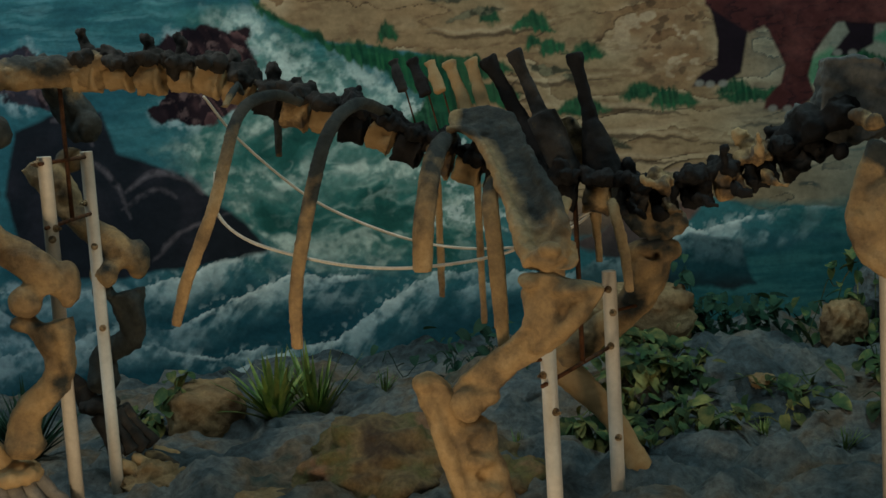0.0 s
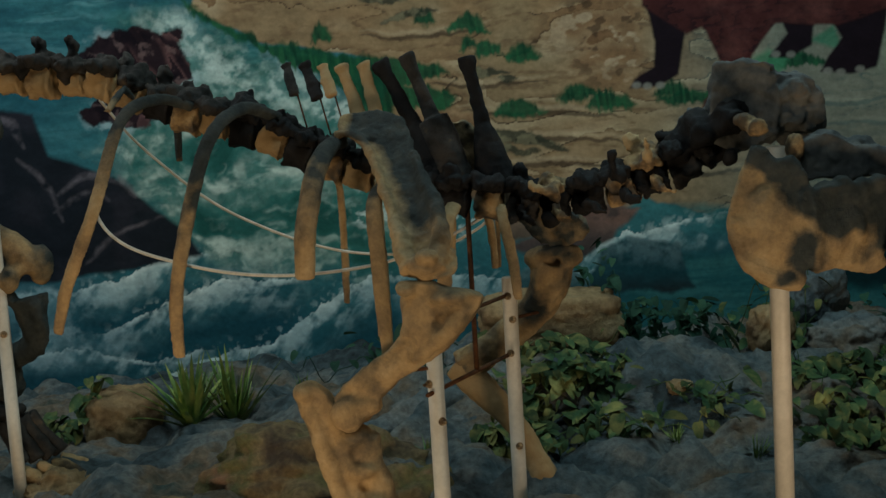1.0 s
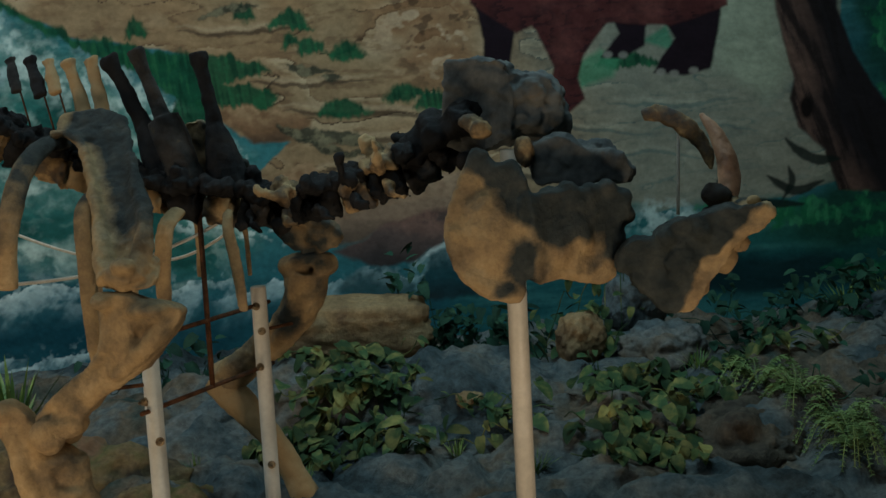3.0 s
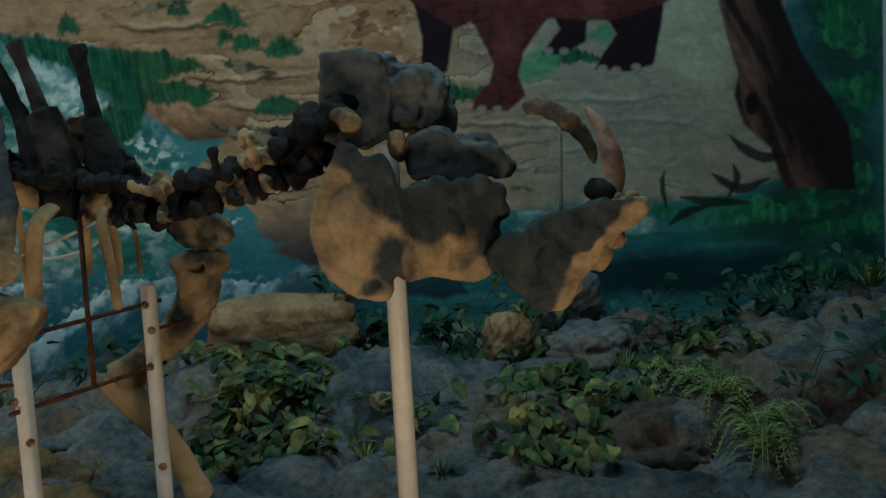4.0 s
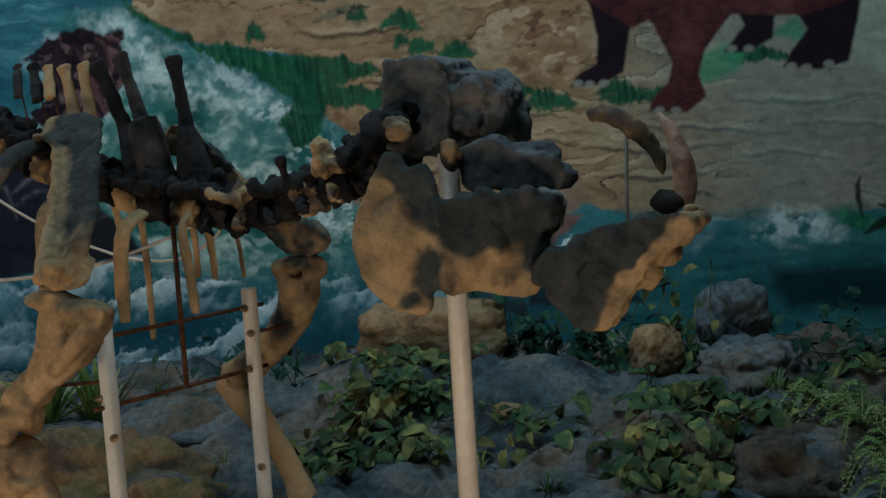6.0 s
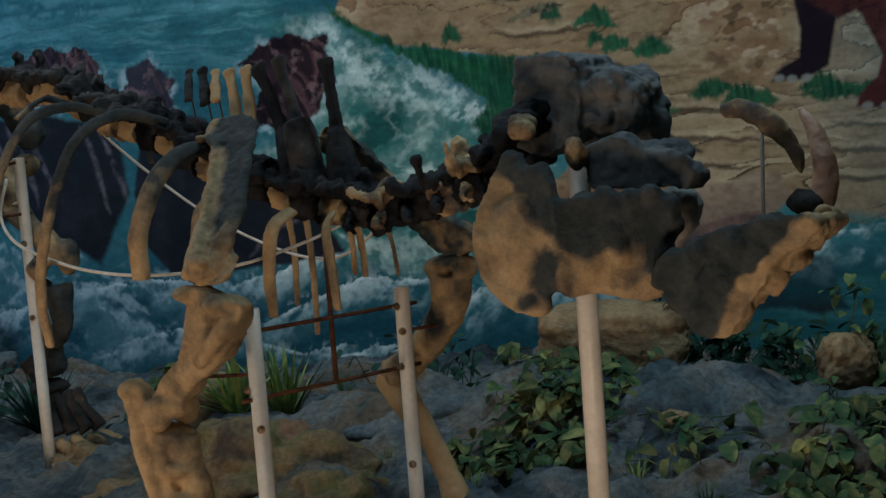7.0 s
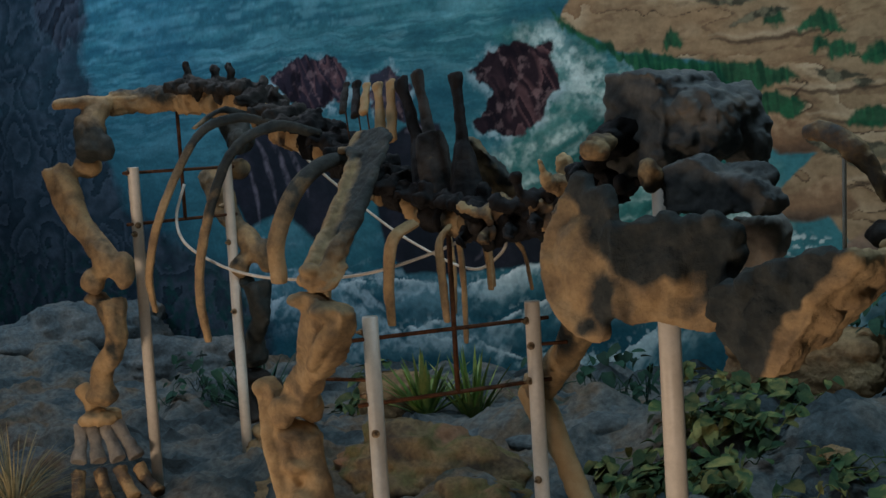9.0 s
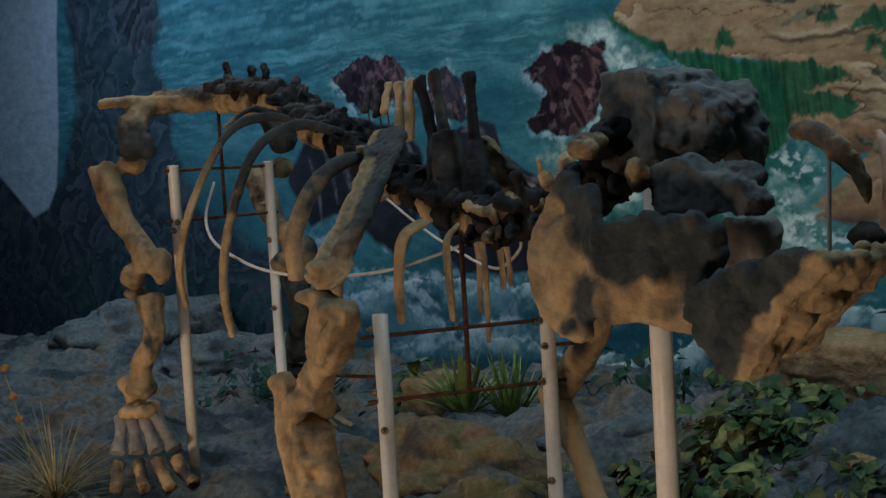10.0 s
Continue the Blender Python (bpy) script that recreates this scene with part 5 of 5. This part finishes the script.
for u, v, z, r in ((0.91, -0.235, 0.985, 0.02), (0.955, -0.22, 0.992, 0.024), (1.0, -0.2, 0.985, 0.022), (1.04, -0.185, 0.988, 0.026), (1.075, -0.17, 0.965, 0.026), (1.085, -0.17, 0.92, 0.022), (1.06, -0.18, 0.87, 0.024), (1.035, -0.18, 0.79, 0.024)):
    ball(bm, S(u, v, z), (r, r * 1.2, r * 0.9), TURN, 8)
jaw = bone("mandible", bm, bone_stained_shaded, "brown lower jaw with blackened patches", rough=0.007, scale=16, voxel=0.006, smooth=9, chip=0.35)
stain_shade(jaw, lambda u, v, z, n: max(step_up(z - 0.875 - 1.3 * max(0, 0.9 - u) + 0.3 * max(0, u - 0.92) + n * 0.07, 0.0, 0.11), 1.1 - math.hypot(u - 0.855 + n * 0.03, (z - 0.83 + n * 0.03) * 0.8) / 0.06, 0.8 - math.hypot((u - 0.81) * 0.6, z - 0.775 + n * 0.04) / 0.04))
bm = blade([(1.07, 0.86), (1.105, 0.878), (1.145, 0.872), (1.16, 0.912), (1.222, 0.917), (1.27, 0.935), (1.318, 0.94), (1.392, 0.943), (1.4, 0.912), (1.36, 0.88), (1.314, 0.851), (1.3, 0.81), (1.262, 0.775), (1.23, 0.716), (1.168, 0.713), (1.126, 0.746), (1.085, 0.785)],
           lambda a, b: -0.225, 0.07)
slab(bm, [(1.11, 0.8), (1.15, 0.75), (1.2, 0.735), (1.255, 0.785), (1.32, 0.84), (1.37, 0.885), (1.395, 0.92), (1.35, 0.928), (1.29, 0.885), (1.2, 0.83), (1.14, 0.82)], lambda a, b, s: S(a, -0.13 + s, b), 0.16)
tubes([(1.27, 0.03, 0.885, 0.022), (1.32, -0.02, 0.905, 0.03), (1.375, -0.1, 0.915, 0.03)], 0.8, bm)
for u, v, z, a, b, c in ((1.1, -0.23, 0.83, 0.045, 0.04, 0.045), (1.17, -0.235, 0.88, 0.03, 0.04, 0.035), (1.2, -0.245, 0.81, 0.05, 0.035, 0.055), (1.24, -0.24, 0.89, 0.035, 0.035, 0.03), (1.17, -0.245, 0.76, 0.035, 0.03, 0.035), (1.31, -0.23, 0.92, 0.04, 0.03, 0.022),
                         (1.32, 0.01, 0.925, 0.035, 0.04, 0.02), (1.39, -0.17, 0.92, 0.02, 0.03, 0.018), (1.29, -0.2, 0.82, 0.03, 0.04, 0.03), (1.33, -0.16, 0.85, 0.03, 0.04, 0.025)):
    ball(bm, S(u, v, z), (a, b, c), TURN)
front = bone("jaw_symphysis", bm, bone_stained_shaded, "dark rough front of the lower jaw with tan edge", rough=0.011, scale=18, pits=0.2, voxel=0.006, smooth=4, chip=0.9)
# lower front edge left tan for light from below, put into the colour
stain_shade(front, lambda u, v, z, n: step_up(z - 0.72 - 1.05 * (u - 1.216) + n * 0.05, 0.055 if v < -0.2 else 0.11, 0.04))
bm = blade([(0.91, 0.965), (0.97, 0.985), (1.04, 0.97), (1.055, 0.93), (1.03, 0.88), (0.99, 0.845), (0.94, 0.85), (0.9, 0.9)], lambda a, b: 0.03, 0.06)
bone("jaw_fragment", bm, bone_grey, rough=0.014, scale=18, chip=1.0)
bone("incisor", ball(bmesh.new(), S(1.372, -0.123, 0.94), (0.018, 0.014, 0.014), TURN, 10), bone_tan, voxel=0.004, rough=0.002)
bone("tusk", tubes([(1.31, 0.01, 0.92, 0.029), (1.328, 0.02, 0.96, 0.029), (1.327, 0.035, 1.02, 0.027), (1.305, 0.055, 1.085, 0.02), (1.268, 0.07, 1.142, 0.007)], 0.8), tusk_red, "curved reddish brown tusk", voxel=0.005, rough=0.003)
bone("tusk_socket", ball(bmesh.new(), S(1.30, 0.0, 0.945), (0.04, 0.045, 0.03), TURN), bone_dark, rough=0.01)
t2 = bone("tusk", tubes([(1.125, 0.0, 1.143, 0.016), (1.165, 0.0, 1.15, 0.022), (1.212, 0.0, 1.125, 0.024), (1.255, 0.005, 1.085, 0.021), (1.28, 0.01, 1.04, 0.014), (1.289, 0.01, 1.005, 0.005)], 0.8), bone_mix, "curved tan and black tusk on a thin rod", voxel=0.005, rough=0.006)
part("rod", tubes([(1.212, 0.0, 1.115, 0.0042), (1.205, 0.0, 0.9, 0.0042)], sides=8), cord_white, t2, "thin pale support rod")


# ---- posts, iron frames and cords ----
def post(x, y, z0, z1, r, bolts):
    p = thing("support_post", (x, y, z0), "round white painted support post with rusty bolts", "post", "posts under the skeleton")
    bm = bmesh.new()
    ring = [((x, y, z0 - 0.15), r), ((x, y, z0 + 0.3 * (z1 - z0)), r), ((x, y, z1 - 0.004), r), ((x, y, z1), r * 0.93)]
    for a, b in zip(ring, ring[1:]):
        m = Matrix.Translation((0, 0, (a[0][2] + b[0][2]) / 2)) @ Matrix.Translation((x, y, 0))
        bmesh.ops.create_cone(bm, cap_ends=True, segments=24, radius1=a[1], radius2=b[1], depth=b[0][2] - a[0][2], matrix=m)
    bmesh.ops.remove_doubles(bm, verts=bm.verts, dist=0.0005)
    ob = part("pole", bm, post_white, p, smooth=False)
    for f in ob.data.polygons:
        f.use_smooth = abs(f.normal.z) < 0.5
    for h, ang in bolts:
        d = Vector((math.sin(radians(ang)), -math.cos(radians(ang)), 0))
        c = Vector((x, y, h))
        bm = bmesh.new()
        turn = d.to_track_quat("Z", "Y").to_matrix().to_4x4()
        for off, rad, dep, seg in ((r + 0.001, 0.0115, 0.003, 16), (r + 0.006, 0.0085, 0.009, 6), (r + 0.014, 0.0045, 0.01, 10)):
            bmesh.ops.create_cone(bm, cap_ends=True, segments=seg, radius1=rad, radius2=rad * 0.95, depth=dep, matrix=Matrix.Translation(c + d * off) @ turn)
        part("bolt", bm, bolt_metal, p, "rusty bolt", smooth=False)
    return p


post(-1.122, 3.454, 0.07, 1.164, 0.02, [(1.145, -60), (0.96, 60), (0.93, 20)])
post(-1.118, 3.882, 0.08, 1.162, 0.02, [(1.145, -60), (1.0, -40), (0.86, 10), (0.596, 15)])
post(0.24, 3.14, 0.04, 0.731, 0.0215, [(0.69, -60), (0.52, -50), (0.42, 30)])
post(0.4735, 3.556, 0.03, 0.723, 0.0215, [(0.67, -20), (0.60, 10), (0.50, -20), (0.22, 10)])
post(1.138, 3.113, 0.02, 1.08, 0.0245, [])


def bars(name, label, rods):
    fr = thing(name, rods[0][0], label, "brace")
    for a, b, r in rods:
        part("bar", tube(bmesh.new(), [(Vector(a), r), (Vector(b), r)], 10, 1.0, Vector((0.3, 0.2, 0.93)), 2), rust, fr)
    return fr


def between(a, b, k, z):
    return (a[0] + (b[0] - a[0]) * k, a[1] + (b[1] - a[1]) * k, z)


F3, F4, B1, B2 = (0.24, 3.14), (0.4735, 3.556), (-1.122, 3.454), (-1.118, 3.882)
bars("mount_brace", "rusty iron bars joining the front posts", [(between(F3, F4, -0.12, 0.672), between(F3, F4, 1.1, 0.672), 0.006), (between(F3, F4, -0.1, 0.497), between(F3, F4, 1.1, 0.497), 0.006),
                                                             (between(F3, F4, 0.5, 0.497), between(F3, F4, 0.5, 0.96), 0.007)])
bars("mount_brace", "rusty iron bars joining the rear posts", [(between(B1, B2, -0.1, 1.145), between(B1, B2, 1.08, 1.145), 0.006), (between(B1, B2, -0.1, 0.965), between(B1, B2, 1.08, 0.965), 0.006),
                                                            (between(B1, B2, 0.5, 0.965), between(B1, B2, 0.5, 1.36), 0.007)])
bars("iron_pin", "thin steel pin between a post and a foreleg", [((0.24, 3.14, 0.56), (0.10, 3.08, 0.565), 0.005)])
bars("iron_pin", "thin steel pin between a post and a foreleg", [((0.4735, 3.556, 0.60), (0.56, 3.6, 0.605), 0.005)])


def cord(rows, r=0.0045):
    ob = part("cord", tube(bmesh.new(), [(S(*q), r) for q in rows], 8, 1.0, Vector((0, 0, 1)), 8), cord_white, None)
    return tagged(ob, "thin white cord slung along the ribs", "cord")


cord([(-0.93, -0.30, 1.10), (-0.92, -0.34, 1.0), (-0.84, -0.36, 0.925), (-0.70, -0.35, 0.872), (-0.55, -0.32, 0.835), (-0.39, -0.25, 0.818), (-0.2, -0.14, 0.83), (-0.05, -0.02, 0.88), (0.05, 0.05, 0.93)])
cord([(-1.12, 0.13, 1.31), (-1.05, 0.22, 1.17), (-0.895, 0.345, 0.985), (-0.72, 0.38, 0.88), (-0.524, 0.39, 0.808), (-0.33, 0.33, 0.79), (-0.15, 0.25, 0.81), (0.0, 0.2, 0.88), (0.05, 0.12, 0.95)])


# ---- plants ----
def leaf_mesh(name, length, width, mat, fold=0.25, droop=0.3):
    bm = bmesh.new()
    rows = []
    for i in range(6):
        t = i / 5
        w = width * 1.55 * (t + 0.1) ** 0.42 * (1 - t) ** 0.72
        z = -droop * length * t * t
        rows.append([bm.verts.new((-w / 2, t * length, z + fold * w / 2)), bm.verts.new((0, t * length, z)), bm.verts.new((w / 2, t * length, z + fold * w / 2))])
    for a, b in zip(rows, rows[1:]):
        bm.faces.new((a[0], a[1], b[1], b[0]))
        bm.faces.new((a[1], a[2], b[2], b[1]))
    bmesh.ops.remove_doubles(bm, verts=bm.verts, dist=1e-5)
    mesh = bpy.data.meshes.new(name)
    bm.to_mesh(mesh)
    bm.free()
    mesh.materials.append(mat)
    return shaded(mesh)


IVY = [leaf_mesh("ivy_leaf", s, s * 0.8, m, 0.2, d) for s, m, d in ((0.058, leaf_green, 0.3), (0.04, leaf_green, 0.5), (0.074, leaf_green, 0.2))]
IVY_DARK = [leaf_mesh("ivy_leaf", s, s * 0.8, leaf_dark, 0.2, d) for s, d in ((0.05, 0.3), (0.04, 0.5), (0.065, 0.2))]


def leaf_at(name, mesh, parent, place, heading, pitch, roll, scale):
    ob = new(name, mesh)
    ob.parent, ob.matrix_parent_inverse = parent, world_of(parent).inverted()
    ob.matrix_basis = Matrix.LocRotScale(place, Euler((pitch, roll, heading), "XYZ"), Vector((scale,) * 3))
    return ob


def ivy(x0, y0, rx, ry, n, meshes, label, seed, lift=0.04):
    rnd = random.Random(seed)
    p = thing("ivy_plant", (x0, y0, ground_z(x0, y0)), label, "plant", "trailing plants")
    spots = []
    for k in range(7):
        a = rnd.uniform(0, 6.28)
        x, y, row = x0 + rnd.uniform(-0.4, 0.4) * rx, y0 + rnd.uniform(-0.4, 0.4) * ry, []
        for i in range(7):
            row.append((Vector((x, y, GROUND(x, y) + 0.012 + rnd.uniform(0, lift))), 0.002))
            spots.append(row[-1][0])
            a += rnd.uniform(-0.7, 0.7)
            x, y = x + math.cos(a) * rx * 0.22, y + math.sin(a) * ry * 0.22
        part("vine", tube(bmesh.new(), row, 5, 1.0, Vector((0, 0, 1)), 3), meshes[0].materials[0], p)
    for i in range(n):
        if i % 2:
            s = rnd.choice(spots)
            x, y = s.x + rnd.uniform(-0.03, 0.03), s.y + rnd.uniform(-0.03, 0.03)
        else:
            r, a = math.sqrt(rnd.random()), rnd.uniform(0, 6.28)
            x, y = x0 + math.cos(a) * r * rx, y0 + math.sin(a) * r * ry
        z = GROUND(x, y) + rnd.uniform(0.01, lift * 1.6)
        leaf_at("leaf", rnd.choice(meshes), p, (x, y, z), rnd.gauss(3.1, 0.9), rnd.uniform(-0.9, 0.3), rnd.uniform(-0.5, 0.5), rnd.uniform(0.7, 1.25))
    return p


_deps = bpy.context.evaluated_depsgraph_get()
_deps.update()


def GROUND(x, y):
    hit, place, *_ = scene.ray_cast(_deps, Vector((x, y, 0.46)), Vector((0, 0, -1)))
    return place.z if hit else ground_z(x, y)


IVIES = [(0.68, 3.98, 0.2, 0.13, 180, IVY, 1), (0.66, 4.25, 0.19, 0.16, 170, IVY, 2), (0.62, 4.56, 0.24, 0.12, 120, IVY, 3), (1.58, 3.86, 0.2, 0.16, 120, IVY, 4), (1.62, 4.22, 0.17, 0.12, 70, IVY, 5), (1.84, 4.16, 0.18, 0.14, 70, IVY, 6),
         (1.15, 4.95, 0.32, 0.16, 280, IVY_DARK, 8), (1.62, 4.76, 0.16, 0.1, 90, IVY, 9), (2.2, 4.48, 0.28, 0.14, 100, IVY, 10), (2.6, 5.0, 0.5, 0.2, 260, IVY_DARK, 11), (1.15, 4.02, 0.2, 0.12, 36, IVY, 7),
         (0.1, 4.62, 0.25, 0.1, 60, IVY_DARK, 12), (-1.12, 4.6, 0.14, 0.12, 80, IVY, 13), (2.6, 4.0, 0.3, 0.15, 60, IVY_DARK, 14), (-2.0, 4.4, 0.3, 0.2, 60, IVY_DARK, 16)]
for x, y, rx, ry, n, meshes, seed in IVIES:
    ivy(x, y, rx, ry, n, meshes, "trailing green ivy with broad leaves over the rocks" if meshes is IVY else "dark green ground ivy against the mural's foot", seed, 0.05 if meshes is IVY and seed != 9 else 0.13)


def blades(name, x, y, n, length, width, spread, mat, label, seed, droop=0.35, up=0.5):
    """A tuft of long arching leaves from one root."""
    rnd = random.Random(seed)
    z = GROUND(x, y)
    p = thing(name, (x, y, z - 0.01), label, "plant")
    for k in range(n):
        h, l = rnd.uniform(0, 6.28), length * rnd.uniform(0.6, 1.1)
        lean = rnd.uniform(0.1, 1.0) * spread
        d = Vector((math.cos(h), math.sin(h), 0))
        side = Vector((-d.y, d.x, 0))
        base = Vector((x, y, z - 0.01)) + d * rnd.uniform(0, 0.025)
        bm, rows = bmesh.new(), []
        for i in range(6):
            t = i / 5
            c = base + d * l * (math.sin(lean) * t + droop * lean * t * t * 0.5) + Vector((0, 0, l * (math.cos(lean) * t - droop * lean * t * t * 0.6)))
            w = width * (1 - t) ** 0.6 * (0.5 + 0.5 * min(t * 4, 1))
            rows.append([bm.verts.new(c - side * w / 2), bm.verts.new(c - Vector((0, 0, w * 0.25))), bm.verts.new(c + side * w / 2)])
        for a, b in zip(rows, rows[1:]):
            bm.faces.new((a[0], a[1], b[1], b[0]))
            bm.faces.new((a[1], a[2], b[2], b[1]))
        part("leaf", bm, mat, p)
    return p


blades("spiky_plant", -0.66, 4.42, 50, 0.27, 0.034, 1.0, blade_green, "spiky green plant with long pointed leaves", 31)
blades("spiky_plant", -0.52, 4.54, 44, 0.31, 0.03, 0.65, blade_green, "spiky green plant with long pointed leaves", 32)
blades("spiky_plant", -1.55, 4.35, 80, 0.32, 0.026, 0.9, leaf_dark, "bushy dark green plant with pointed leaves", 33)
blades("grass_tuft", -1.40, 3.05, 150, 0.42, 0.008, 1.25, straw, "dry arching grass tuft at the display's edge", 34, 0.9)
blades("grass_tuft", 0.2, 3.95, 26, 0.07, 0.006, 0.9, blade_green, "small bright green grass tuft on rock", 35)
blades("grass_tuft", 1.02, 3.92, 30, 0.07, 0.006, 0.9, blade_green, "small bright green grass tuft on rock", 36)


for x, y, n, h, k in ((1.25, 3.8, 34, 0.08, 51), (-0.35, 4.2, 20, 0.06, 52), (0.55, 3.8, 24, 0.07, 53), (-1.75, 4.55, 40, 0.2, 54), (2.3, 4.85, 40, 0.11, 55), (-0.25, 4.52, 24, 0.1, 56), (1.95, 4.45, 30, 0.09, 57)):
    blades("grass_tuft", x, y, n, h, 0.007, 0.9, blade_green if k != 54 else leaf_dark, "small green grass tuft among the rocks", k)


def fern(x, y, n, length, seed, label):
    rnd = random.Random(seed)
    z = GROUND(x, y)
    p = thing("fern_plant", (x, y, z), label, "plant")
    for k in range(n):
        h, l = rnd.uniform(0, 6.28), length * rnd.uniform(0.55, 1.1)
        d, rise = Vector((math.cos(h), math.sin(h), 0)), rnd.uniform(0.05, 0.13)
        pts = [(Vector((x, y, z)) + d * l * t + Vector((0, 0, rise * math.sin(t * 2.6) - 0.07 * t * t)), 0.0015) for t in (0, 0.33, 0.66, 1)]
        bm = tube(bmesh.new(), pts, 5, 1.0, Vector((0, 0, 1)), 3)
        side = Vector((-d.y, d.x, 0))
        for i, q in enumerate(curve_points([q[0] for q in pts], 6)[2:]):
            c, reach = Vector(q), 0.038 * (1 - i / 22) * rnd.uniform(0.8, 1.2)
            for s in (-1, 1):
                tip = c + side * s * reach * 0.8 + d * reach * 0.7 + Vector((0, 0, rnd.uniform(-0.008, 0.006)))
                mid, w = c.lerp(tip, 0.45) + Vector((0, 0, 0.003)), d * 0.0055
                bm.faces.new([bm.verts.new(a) for a in (c, mid - w, tip, mid + w)])
        part("frond", bm, fern_green, p)
    return p


fern(2.08, 4.2, 16, 0.17, 41, "pale green feathery fern trailing over a rock")
fern(2.16, 4.02, 20, 0.18, 42, "pale green feathery fern trailing over a rock")
fern(2.24, 3.86, 20, 0.18, 43, "pale green feathery fern trailing over a rock")
fern(2.2, 3.68, 14, 0.16, 47, "pale green feathery fern trailing over a rock")
for x, y, k in ((3.0, 5.25, 44), (3.2, 5.3, 45), (2.8, 5.2, 46)):
    blades("grass_tuft", x, y, 60, 0.16, 0.012, 1.0, blade_green, "low green grass tuft beside the mural", k)


def seed_stem(x, y):
    z = GROUND(x, y)
    p = thing("dried_stem", (x, y, z), "dried stem with round brown seed heads", "plant")
    top = Vector((x - 0.25, y + 0.03, z + 0.40))
    base = Vector((x, y, z))
    part("stem", tube(bmesh.new(), [(base, 0.002), (base.lerp(top, 0.5) + Vector((0.01, 0, 0.015)), 0.002), (top, 0.0015)], 6, 1.0, Vector((0, 1, 0)), 4), straw, p)
    for k in (0.55, 0.75, 1.0):
        bm = bmesh.new()
        bmesh.ops.create_icosphere(bm, subdivisions=3, radius=0.016, matrix=Matrix.Translation(base.lerp(top, k) + Vector((0.01, 0, 0.01))))
        for v in bm.verts:
            v.co += Vector((rnd.uniform(-1, 1), rnd.uniform(-1, 1), rnd.uniform(-1, 1))) * 0.0018
        part("seed_head", bm, seed_brown, p, "round brown seed head")


seed_stem(-1.57, 3.07)
